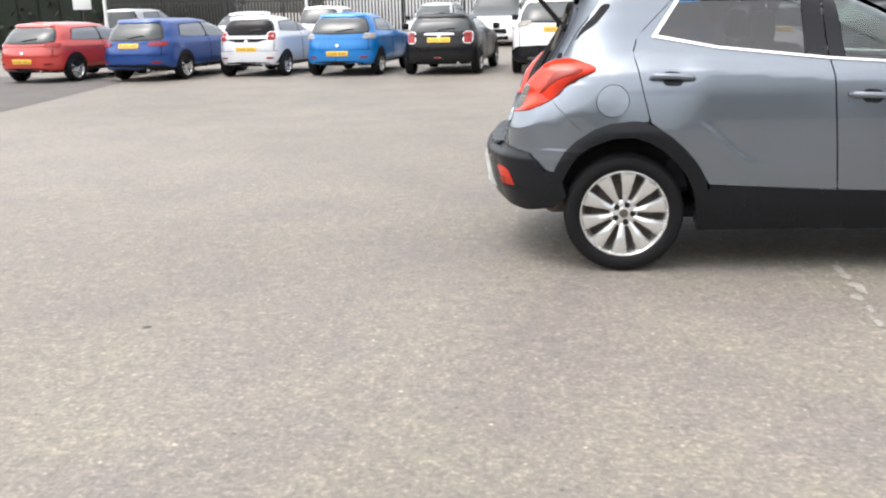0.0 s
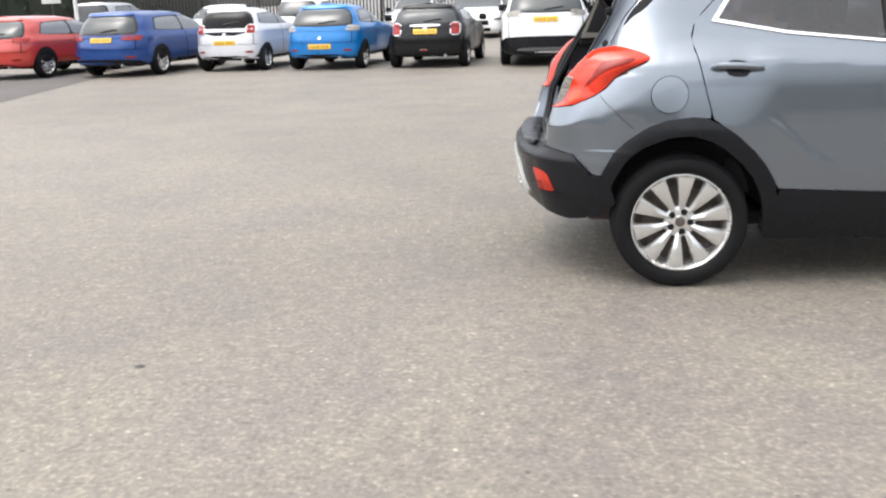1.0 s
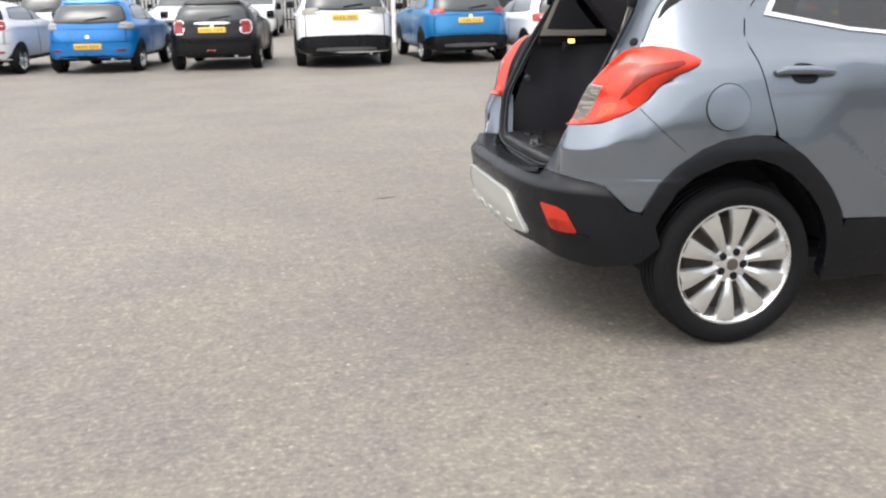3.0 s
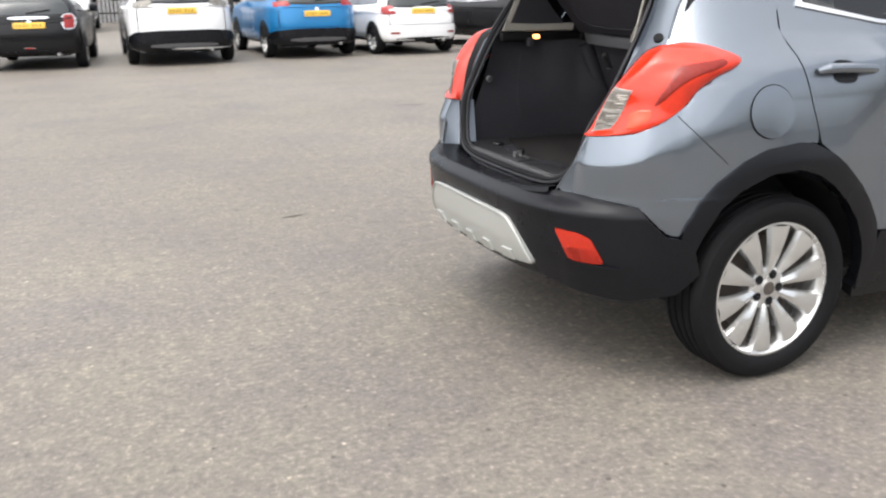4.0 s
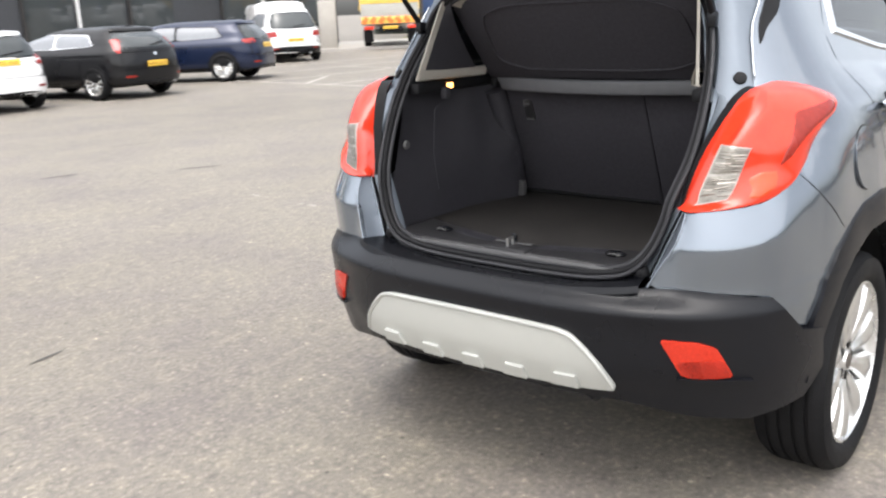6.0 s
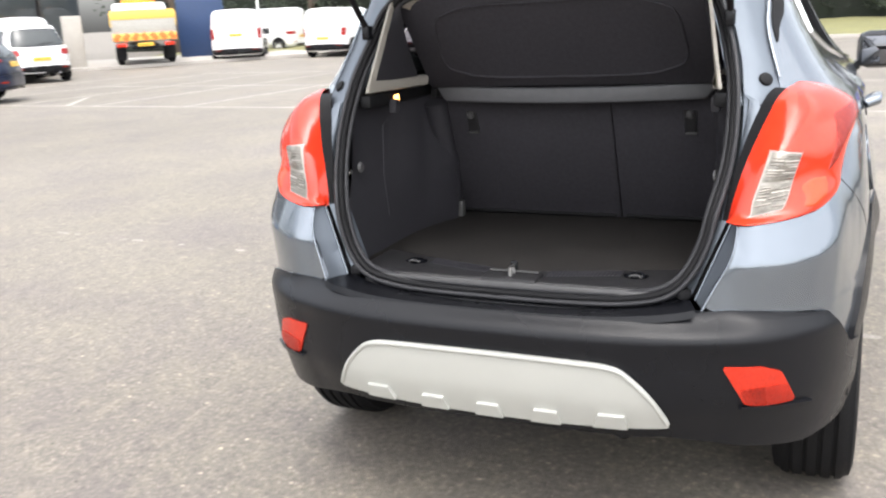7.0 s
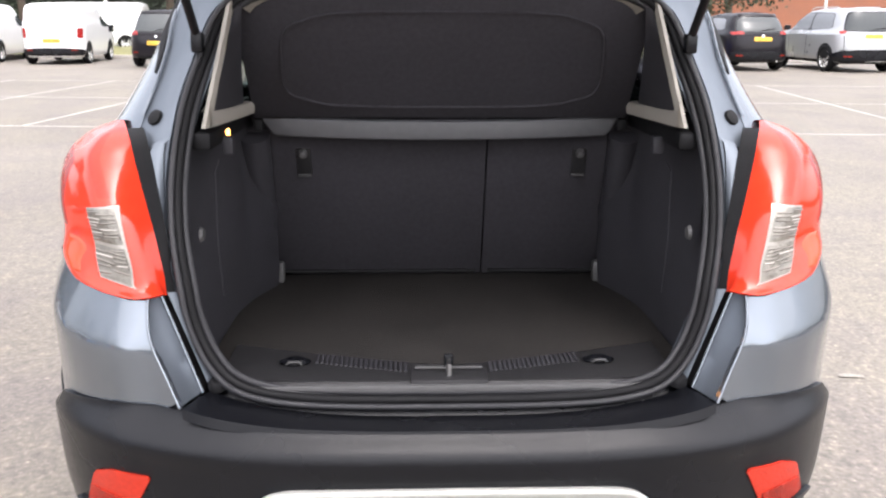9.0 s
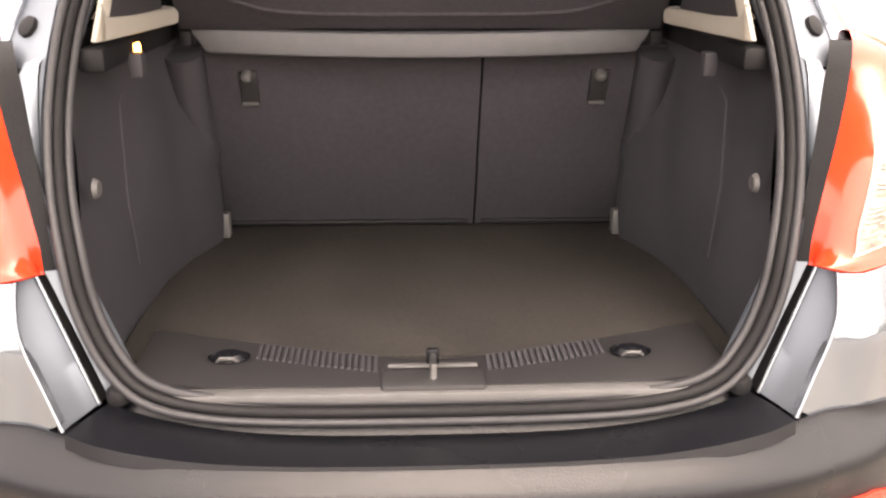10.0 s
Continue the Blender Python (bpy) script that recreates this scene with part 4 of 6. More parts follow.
for mir in BOTH:
    part("pillar_jamb", panel(HERO, JAMB, -0.0025, thick=.008, soft=0, step=1.5, zstep=0.02, mirror=mir), JAMB_SHADE_PAINT, hero, "painted jamb of the boot opening, toned down as shade")
    part("rear_quarter_panel", panel(HERO, QUARTER, 0.0, soft=1, step=1.2, zstep=0.014, mirror=mir), GREY_PAINT, hero, "grey-blue painted rear quarter")
    part("rear_door", panel(HERO, DOOR, 0.0, soft=0, step=2.5, zstep=0.016, mirror=mir), GREY_PAINT, hero, "grey-blue painted rear door")
    part("front_door", panel(HERO, FRONT_DOOR, 0.0, soft=0, mirror=mir, step=6), GREY_PAINT, hero, "grey-blue painted front door")
    part("wheel_arch_cladding", panel(HERO, ARCH, 0.016, thick=0.05, soft=1, step=2.5, zstep=.02, mirror=mir, relief=arch_round), BLACK_TRIM, hero, "black plastic arch cladding")
    part("sill_cladding", panel(HERO, [(124, .29), (131.5, .500), (225, .464), (296, .45), (299, .26), (126, .24)], 0.010, thick=0.05, soft=0, mirror=mir, step=6), BLACK_TRIM, hero, "black plastic sill cladding")
    bm = bmesh.new()
    cols = [0, .006, .015, .03, .05, .08, .12, .18, .25, .32, .40, .48, .56, .64, .72, .80, .87, .93, .97, 1]
    rows = []
    levels = [.8872, .889, .892] + list(np.linspace(.896, 1.186, 46)) + [1.190, 1.193, 1.1955]
    for z in levels:
        row = [rim_point(LAMP_IN, z, .007)] + [lamp_point(t, z) for t in cols] + [rim_point(LAMP_OUT, z, .018)]
        rows.append([Vector((p.x, -p.y, p.z)) if mir else p for p in row])
    grid(bm, rows)
    for i, f in enumerate(bm.faces):
        row, col = divmod(i, len(cols) + 1)
        if 1.064 < levels[row] < 1.176 and 5 <= col <= 6:
            f.material_index = 1
    lamp = part("tail_lamp", bm, [RED_LENS, RED_BAND], hero, "large red wrap-around tail lamp", angle=60)
    # black wall of the gutter between lamp and opening
    bm = bmesh.new()
    rows = []
    for z in levels[1:-3]:
        top, foot = rim_point(LAMP_IN, z, .006), gutter_foot(z)
        row = [top, top.lerp(foot, .5), foot]
        rows.append([Vector((p.x, -p.y, p.z)) if mir else p for p in row])
    grid(bm, rows)
    part("lamp_gutter", bm, RUBBER, hero, "black gutter beside the lamp")
    rows = []
    for i in range(25):
        row = [lamp_point(*lens_place(-.015 + 1.03 * j / 10, -.008 + 1.016 * i / 24), .0028 - (.0008 if i in (0, 24) or j in (0, 10) else 0)) for j in range(11)]
        rows.append([Vector((p.x, -p.y, p.z)) if mir else p for p in row])
    bm = bmesh.new()
    grid(bm, rows)
    part("lens_frame", bm, LENS_PALE, lamp, "thin pale lens frame", angle=60)
    for v0, v1, text in ((.02, .47, "clear indicator lens"), (.52, .98, "clear reversing lens")):
        bm = bmesh.new()
        rows = []
        for i in range(13):
            row = [lamp_point(*lens_place(.03 + .94 * j / 8, v0 + (v1 - v0) * i / 12), .0046 - (.0012 if i in (0, 12) or j in (0, 8) else 0)) for j in range(9)]
            rows.append([Vector((p.x, -p.y, p.z)) if mir else p for p in row])
        grid(bm, rows)
        lens = part("clear_lens", bm, CLEAR_LENS, lamp, text, angle=60)
        h = v1 - v0
        cut = random.Random(7 if v0 < .3 else 8)
        for k in range(9):
            w0, mid = .05 + .103 * k, .35 + .3 * cut.random()
            for u0, u1 in ((.05, mid - .03), (mid + .03, .95)):
                if cut.random() < .2:
                    continue
                bm = bmesh.new()
                w1, tip = w0 + .05 + .035 * cut.random(), .03 * (cut.random() - .5)
                grid(bm, [[Vector((p.x, -p.y, p.z)) if mir else p for p in [lamp_point(*lens_place(u0 + (u1 - u0) * j / 3, v0 + h * (w0 + (w1 - w0) * i / 2 + tip * j)), .0064 if i == 1 else .0048) for j in range(4)]] for i in range(3)])
                part("lens_rib", bm, cut.choice((LENS_DARK, LENS_DARK, LENS_PALE)), lens, "reflector facet", angle=60)
    lamp_strip("lens_segment", smooth_table([.925, .95, .975, .992], [.72, .60, .47, .56]), smooth_table([.925, .95, .965, .992], [.86, .86, .82, .70]), .928, .991, ORANGE_LENS, lamp, "orange lower lens segment", .0016, mir)
    # ribbed facet along the outer side; darker red stands for a hollow's shade
    lo, hi = smooth_table([1.002, 1.055, 1.10, 1.125, 1.147], [.685, .63, .50, .41, .78]), smooth_table([1.002, 1.026, 1.087, 1.129, 1.147], [.70, .75, .77, .86, .81])
    facet = lamp_strip("lens_facet", lo, hi, 1.003, 1.146, RED_DEEP, lamp, "facet coloured brownish-red for the shade of a hollow", .0022, mir, 24, 8, .0025)
    for i in range(9):
        z = 1.030 + .0115 * i
        rib = [lamp_point(lo(z) + (hi(z) - lo(z)) * (.12 + .76 * j / 4), z + .002 * j, .0012) for j in range(5)]
        part("facet_rib", tube(bmesh.new(), [Vector((p.x, -p.y, p.z)) if mir else p for p in rib], .0009, 5), FACET_RIB, facet)
    part("reflector", panel(HERO, [(36.0, .580), (41.4, .578), (44.2, .562), (47.0, .482), (41.6, .474), (39.4, .486)], 0.020, thick=0.03, soft=1, cut=.08, step=1.5, mirror=mir, relief=bumper_swell), REFLECTOR_RED, hero, "red bumper reflector")
    part("reflector_facet", panel(HERO, [(38.8, .522), (45.0, .528), (46.6, .486), (41.6, .478), (39.6, .489)], 0.0225, thick=0.01, soft=1, cut=.08, step=1.5, mirror=mir, relief=bumper_swell), REFLECTOR_DEEP, hero, "deeper red lower facet")
    part("reflector_lip", panel(HERO, [(38.8, .472), (49.5, .462), (50.1, .473), (39.2, .483)], 0.026, thick=0.03, soft=1, step=2, mirror=mir, relief=bumper_swell), BLACK_TRIM, hero)
    # glass, chrome, pillars
    part("rear_side_window", panel(HERO, [(101.6, 1.306), (134, 1.240), (182, 1.182), (181, 1.49), (113.6, 1.49)], -0.012, thick=0.004, soft=0, step=6, zstep=0.06, mirror=mir), PRIVACY, hero, "dark privacy glass")
    part("front_side_window", panel(HERO, [(199, 1.168), (245, 1.130), (284, 1.118), (256, 1.32), (222, 1.48), (196, 1.49)], -0.012, thick=0.004, soft=0, step=6, zstep=0.06, mirror=mir), CLEAR, hero, "clear side window")
    part("window_chrome", panel(HERO, [(98.6, 1.298), (134, 1.232), (192.4, 1.168), (245, 1.131), (290, 1.112), (290, 1.120), (245, 1.141), (192.4, 1.180), (134, 1.245), (101.8, 1.309), (114.5, 1.494), (112.2, 1.494)], 0.006, thick=0.012, soft=0, step=4, mirror=mir), CHROME, hero, "bright chrome window strip")
    part("door_pillar", panel(HERO, [(180.5, 1.178), (191.8, 1.172), (190.0, 1.49), (180, 1.49)], 0.001, soft=0, step=6, mirror=mir), BLACK_TRIM, hero, "black door pillar")
    part("door_pillar", panel(HERO, [(192.6, 1.172), (201, 1.166), (198.5, 1.49), (190.8, 1.49)], 0.001, soft=0, step=6, mirror=mir), BLACK_TRIM, hero, "black door pillar")
    part("roof_side_rail", panel(HERO, [(110.4, 1.496), (196, 1.492), (221, 1.482), (256, 1.325), (286, 1.118), (294, 1.118), (262, 1.34), (226, 1.51), (214, 1.548), (116.4, 1.548)], 0.0, soft=0, step=6, mirror=mir), GREY_PAINT, hero, "painted roof side")
    s = 1 if mir else -1
    for q in (97.5, 201.8):
        z = 1.092 if q < 150 else 0.992
        bm = bmesh.new()
        tube(bm, [HERO.at(s * -q, z - .006, 0.006), HERO.at(s * -(q + 1.5), z - .006, 0.034), HERO.at(s * -(q + 11), z - .010, 0.040), HERO.at(s * -(q + 21), z - .016, 0.034), HERO.at(s * -(q + 22.5), z - .017, 0.006)], [0.013, 0.0165, 0.0175, 0.0165, 0.013], 10)
        dh = part("door_handle", bm, GREY_PAINT, hero, "body-coloured door handle")
        # flat black patch painted in for the shade of the hand hollow
        part("handle_shade_patch", panel(HERO, [(q + 6, z - .045), (q + 17, z - .052), (q + 17, z + .018), (q + 6, z + .026)], 0.002, thick=0.004, soft=3, step=2, mirror=mir), BLACK_TRIM, dh, "flat dark patch for the hand recess's shade")
    # black gap and bright lip down the rear pillar
    part("pillar_gap", panel(HERO, [(62.2, 1.29), (62.7, 1.29), (65.4, 1.330), (70.5, 1.368), (74.2, 1.42), (78, 1.482), (73, 1.482), (69.2, 1.42), (66.8, 1.388), (63.9, 1.346)], 0.003, thick=0.005, soft=1, step=1, zstep=.02, mirror=mir), RUBBER, hero, "black gap down the rear pillar")
    part("pillar_lip", tube(bmesh.new(), [HERO.at(s * -a, z, .004) for a, z in ((58.2, 1.205), (59.3, 1.25), (60.6, 1.30), (62.2, 1.342), (65.5, 1.392), (67, 1.42))], .0035, 8), GREY_PAINT, hero, "bright painted lip")
    part("bump_stop", lathe(bmesh.new(), [(0.0005, -0.005), (0.013, -0.005), (0.017, -0.003), (0.018, 0.004)], 20), RUBBER, hero, "round rubber bump stop", Matrix.Translation(HERO.at(55.6 * -s, 1.206)) @ Vector((0, -1, 0)).rotation_difference(HERO.normal(55.6 * -s, 1.206)).to_matrix().to_4x4())
    part("tail_bump_stop", lathe(bmesh.new(), [(0.0005, -0.016), (0.012, -0.015), (0.018, -0.008), (0.019, 0.004)], 20), RUBBER, hero, "round rubber bump stop", pose(-.606, s * .452, .712, -70, 0, -90))
    # door mirror
    mx, my, mz = 1.76, s * 0.935, 1.155
    shell_m = part("door_mirror", new_box((mx - .06, my - .105, mz - .08), (mx + .10, my + .105, mz + .08), 0.045), BLACK_TRIM, hero, "black door mirror housing")
    part("mirror_glass", new_box((mx - .066, my - .085, mz - .06), (mx - .0605, my + .085, mz + .06), 0.0015), MIRROR, shell_m, "mirror glass")
    part("mirror_arm", new_box((mx - .02, s * .80 - .05, mz - .09), (mx + .06, s * .80 + .09, mz - .05), 0.015), BLACK_TRIM, shell_m)
    # wheels, inner arches
    for xw in (0.0, 2.555):
        wheel(hero, pose(xw, s * 0.758, 0.335, 0, 0, 180 if mir else 0), 0.335, 0.243, 0.215, 10, fine=True, label="black tyre on a ten-spoke silver alloy wheel")
        bm = bmesh.new()
        rows = []
        for a in np.linspace(9, 171, 25):
            c, d = math.cos(radians(a)), math.sin(radians(a))
            rows.append([(xw + r * c, s * y, .345 + r * d) for r, y in ((.405, .835), (.40, .76), (.40, .56), (.10, .54))])
        grid(bm, rows)
        part("arch_liner", bm, RUBBER, hero, "dark inner wheel arch")

# fuel flap on the right flank
rim_pts = [(81.5 + 5.9 * math.cos(a), .969 + .089 * math.sin(a)) for a in np.linspace(0, math.tau, 41)[:-1]]
part("fuel_flap_gap", panel(HERO, rim_pts, 0.0008, thick=0.004, soft=0), RUBBER, hero, "thin dark gap round the fuel flap")
part("fuel_flap", panel(HERO, [(81.5 + 5.65 * math.cos(a), .969 + .0855 * math.sin(a)) for a in np.linspace(0, math.tau, 41)[:-1]], 0.002, thick=0.004, soft=0, relief=lambda q, z: max(0.0, 1.0545 - z) * .04), GREY_PAINT, hero, "round painted fuel flap")
for mir in BOTH:
    part("bumper_seam", panel(HERO, [(58.4, .990), (71.0, .806), (71.12, .808), (58.52, .992)], 0.0006, thick=0.003, soft=0, step=2, mirror=mir), RUBBER, hero, "fine dark panel seam")

# rear bumper: skin, ledge, skid plate
half_b = [(0, .672), (20, .678), (28, .686), (34.2, .698), (42.3, .700), (52.9, .677), (58.6, .577), (64.0, .560), (66.0, .44), (61.4, .372), (51, .345), (40, .360), (30, .385), (0, .385)]
whole = half_b + [(-q, z) for q, z in half_b[::-1][1:-1]]
part("rear_bumper", panel(HERO, whole, 0.016, thick=0.06, soft=0, step=2, zstep=0.025, relief=bumper_swell, creases=(.634, .639, .6405, .646, .660, .674, .680)), BLACK_TRIM, hero, "black textured rear bumper")
lower = [(0, .395), (30, .395), (40, .372), (51, .357), (61, .385), (60, .345), (45, .335), (0, .345)]
part("bumper_valance", panel(HERO, lower + [(-q, z) for q, z in lower[::-1][1:-1]], -0.04, thick=0.05, soft=0, step=4), BLACK_TRIM, hero, "black lower valance")
rows = []
for k in range(-24, 25):
    u = k / 24
    a = abs(u)
    q = u * 33.2
    top = HERO.at(q, .676 + .030 * a ** 3, 0.017)
    tip = Vector((-.652 + .036 * a ** 4, -u * .466, .664 + .040 * a ** 3))
    rows.append([top + Vector((-.006, 0, -.016)), top + Vector((0, 0, .0015)), top.lerp(tip, .5) + Vector((0, 0, .003)), tip, tip + Vector((.018, 0, -.012)), tip + Vector((.03, 0, .004))])
bm = bmesh.new()
grid(bm, rows)
part("bumper_ledge", bm, BLACK_TRIM, hero, "black loading ledge of the bumper")
skid = [(0, .592), (14, .590), (21.5, .584), (24.5, .545), (27.2, .497), (29.9, .434), (29.3, .425), (14, .415), (0, .412)]
skid_plate = part("skid_plate", panel(HERO, skid + [(-q, z) for q, z in skid[::-1][1:-1]], 0.028, thick=0.03, soft=2, step=2, zstep=0.02), SILVER_PLASTIC, hero, "pale silver skid plate")
for k in range(-2, 3):
    q, z = k * 10.6, .417 + .002 * k * k
    part("skid_tab", panel(HERO, [(q - 2.7, z), (q + 2.7, z), (q + 2.0, z + .036), (q - 2.0, z + .036)], 0.038, thick=0.012, soft=0, step=1), SILVER_PLASTIC, skid_plate, "raised silver tab")
lip = [p for p in rounded(skid + [(-q, z) for q, z in skid[::-1][1:-1]], 2) if p[1] > .44]
lip = sorted(lip, key=lambda p: p[0])
part("skid_lip", tube(bmesh.new(), [HERO.at(q, z - .004, .027) for q, z in lip], .0065, 8), SILVER_PLASTIC, skid_plate, "rounded upper rim")
part("tow_eye_cover", tube(bmesh.new(), [(-.60, -.30, .33), (-.40, -.30, .33)], 0.03, 12), BLACK_TRIM, hero)
part("exhaust_box", new_box((-.44, -.42, .24), (-.14, .42, .36), 0.05), IRON, hero, "dull exhaust box")
# unseen plate added to darken the ground under the bumper
part("tail_shade_plate", new_box((-.60, -.48, .380), (-.28, .48, .396), 0.006), RUBBER, hero, "unseen dark plate added under the tail to deepen its shadow")

# nose, roof, windscreen
bm = hull_mesh(HERO, .20, 1.06, 0.05, q0=297, cap=False)
part("front_body", bm, GREY_PAINT, hero, "painted wings and nose")
rows = []
for i in range(7):
    z = 1.0 + i * 0.015
    xf = HERO.xf(z)
    r = [HERO.at(HERO.side(xf - .65 + .65 * u, z), z) for u in (0.0, .3, .55, .75, .9, .97, 1)]
    rows.append(r + [Vector((p.x, -p.y, p.z)) for p in r[::-1][1:]])
bm = bmesh.new()
grid(bm, rows)
part("bonnet", bm, GREY_PAINT, hero, "painted bonnet")
rows = []
for i in range(9):
    z = 1.09 + i * 0.056
    xf = HERO.xf(z)
    r = [HERO.at(HERO.side(xf - .65 + .65 * u, z), z, -0.002) for u in (.30, .5, .68, .82, .92, .98, 1)]
    rows.append(r + [Vector((p.x, -p.y, p.z)) for p in r[::-1][1:]])
bm = bmesh.new()
grid(bm, rows)
part("windscreen", bm, CLEAR, hero, "clear windscreen")
part("roof", hull_mesh(HERO, 1.55, 1.63, 0.02, lift=0.0), GREY_PAINT, hero, "painted roof")
part("headliner", new_box((-.22, -.50, 1.51), (1.02, .50, 1.53), 0.008), BEIGE, hero, "pale headlining")
rows = [[HERO.at(q, z) for q in np.linspace(-57, 57, 25)] for z in (1.512, 1.53, 1.55)]
bm = bmesh.new()
grid(bm, rows)
part("roof_rear_edge", bm, GREY_PAINT, hero, "painted rear edge of the roof")
# body sides behind the skins
for mir in BOTH:
    part("inner_body", panel(HERO, [(54, .72), (54, .86), (57, 1.10), (60, 1.16), (99, 1.16), (300, 1.10), (300, .62), (134, .60), (123, .72), (106, .82), (92, .885), (77, .86), (66, .76)], -0.05, thick=0.01, soft=0, step=8, zstep=0.08, mirror=mir), RUBBER, hero, "dark inner body")
part("car_floor", new_box((-.30, -.62, .26), (3.0, .62, .34), 0.02), RUBBER, hero, "dark underbody")

# aperture: painted channel, rubber seals
edge_q = smooth_table([.697, .752, .80, .845, .884, .915, 1.0, 1.107, 1.225, 1.331, 1.42, 1.50], [34.4, 36.6, 38.6, 39.9, 40.85, 41.3, 43.6, 47.2, 50.3, 52.6, 53.6, 53.0])
loop_y = smooth_table([p[1] for p in APERTURE[:13]], [p[0] for p in APERTURE[:13]])
loop_x = smooth_table([p[1] for p in APERTURE[:13]], [p[2] for p in APERTURE[:13]])
for s in (-1, 1):
    # low down: a hollow painted facet inside the bright lip, a raised ridge, a black groove, a narrow painted flange
    facet, ridge_line, groove, flange, lip = [], [], [], [], []
    for z in np.linspace(.700, .892, 17):
        u, v = (z - .706) / .178, (z - .725) / .159
        a = HERO.at(edge_q(z) * -s, z, -.001)
        ridge = Vector((-.610 + .030 * u, s * (.483 + .071 * u), z))
        inner = Vector((-.594 + .020 * v, s * (.463 + .066 * v), z))
        outer = ridge.lerp(inner, .50)
        facet.append([a, a.lerp(ridge, .08) + Vector((.004, 0, 0)), a.lerp(ridge, .5) + Vector((.005, 0, 0)), a.lerp(ridge, .92) + Vector((.004, 0, 0)), ridge])
        ridge_line.append(ridge + Vector((-.001, 0, 0)))
        groove.append([ridge, ridge + Vector((.030, -s * .004, 0)), outer + Vector((.026, 0, 0)), outer])
        flange.append([outer, inner, inner + Vector((.012, -s * .012, 0)), inner + Vector((.045, -s * .020, 0))])
        lip.append(a + Vector((-.001, 0, 0)))
    for name, r, mat, text in (("aperture_channel", facet, JAMB_SHADE_PAINT, "painted facet beside the boot opening"), ("drain_groove", groove, RUBBER, "black drain groove"), ("inner_flange", flange, JAMB_SHADE_PAINT, "painted inner flange")):
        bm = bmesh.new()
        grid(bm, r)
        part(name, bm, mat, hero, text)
    part("channel_ridge", tube(bmesh.new(), ridge_line, 0.0035, 8), GREY_PAINT, hero, "bright pressed ridge")
    part("bumper_lip", tube(bmesh.new(), lip, 0.0032, 8), GREY_PAINT, hero, "bright bumper lip")
    # beside the lamp and up the pillar
    r1, r2, r3 = [], [], []
    for z in np.linspace(.886, 1.482, 38):
        a = HERO.at(edge_q(z) * -s, z, -.002)
        b = Vector((loop_x(z) + .008, s * (loop_y(z) + .010), z))
        low = max(0.0, min(1.0, (1.185 - z) / .03))
        g = gutter_foot(z)
        a = a.lerp(Vector((g.x + .002, -s * g.y, z)), low)
        e1, e2 = a.lerp(b, .30 + .42 * low) + Vector((.010, 0, 0)) * (1 - .7 * low), a.lerp(b, .38 + .40 * low) + Vector((.016, 0, 0)) * (1 - .7 * low)
        r1.append([a, a.lerp(e1, .5) + Vector((-.003 * low, 0, 0)), e1])
        r2.append([e1, e1.lerp(e2, .5) + Vector((.010, 0, 0)), e2])
        r3.append([e2, e2.lerp(b, .5), b, b + Vector((.035, -s * .012, 0))])
    for name, r, mat, text in (("pillar_channel", r1, JAMB_SHADE_PAINT, "painted edge of the boot opening"), ("pillar_groove", r2, RUBBER, "black drain groove"), ("pillar_flange", r3, JAMB_SHADE_PAINT, "painted inner flange")):
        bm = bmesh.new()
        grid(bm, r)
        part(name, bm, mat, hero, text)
part("boot_seal", tube(bmesh.new(), aperture_loop(.003, .001), 0.0065, 10, closed=True), SEAL, hero, "ribbed rubber boot seal")
part("boot_seal", tube(bmesh.new(), aperture_loop(.0135, .012), 0.0090, 10, closed=True), RUBBER, hero, "ribbed rubber boot seal")
part("boot_seal", tube(bmesh.new(), aperture_loop(.025, .022), 0.0072, 10, closed=True), SEAL, hero, "ribbed rubber boot seal")

# pale edge of the headlining behind the seal's top
outer, inner = aperture_loop(.034, .020), aperture_loop(.052, .085)
keep = [i for i, p in enumerate(outer) if p.z > 1.415]
bm = bmesh.new()
grid(bm, [[outer[i], outer[i].lerp(inner[i], .4), inner[i]] for i in keep])
part("headliner_edge", bm, BEIGE, hero, "pale edge of the headlining")

# boot interior
part("boot_floor", new_box((-.47, -.505, .675), (.24, .505, .702), 0.006), CARPET, hero, "charcoal carpet boot floor")
def sill_edge_x(y):
    """The carpet's bowed front edge."""
    return -.506 + .36 * abs(y) ** 1.3


for y in (-.315, .315):
    cup = part("floor_handle", lathe(bmesh.new(), [(.0005, -.010), (.020, -.008), (.027, -.001), (.030, .001), (.033, -.002)], 24, m=Matrix.Translation((-.500, y, .7165)) @ Matrix.Diagonal((.72, 1.0, 1.0, 1.0)) @ pose(0, 0, 0, -90)), BLACK_TRIM, hero, "dark oval handle cup")
    part("handle_flap", new_box((-.506, y - .024, .712), (-.486, y + .024, .719), 0.004), SILL_TRIM, cup, "grey handle flap")
    part("tie_ring", tube(bmesh.new(), [(-.516, y - .016, .716), (-.520, y - .010, .724), (-.520, y + .010, .724), (-.516, y + .016, .716)], 0.003, 6), SILL_TRIM, cup, "grey tie ring")
bm = bmesh.new()
rows = []
for k in range(33):
    y = -.455 + .91 * k / 32
    xe, xo = sill_edge_x(y), -.598 + .030 * abs(y / .455) ** 4
    rows.append([(xe, y, .698), (xe - .004, y, .712), (xe - .010, y, .7145), (xo, y, .7145), (xo, y, .690)])
grid(bm, rows)
part("sill_cover", bm, SILL_DARK, hero, "dark ribbed sill cover")
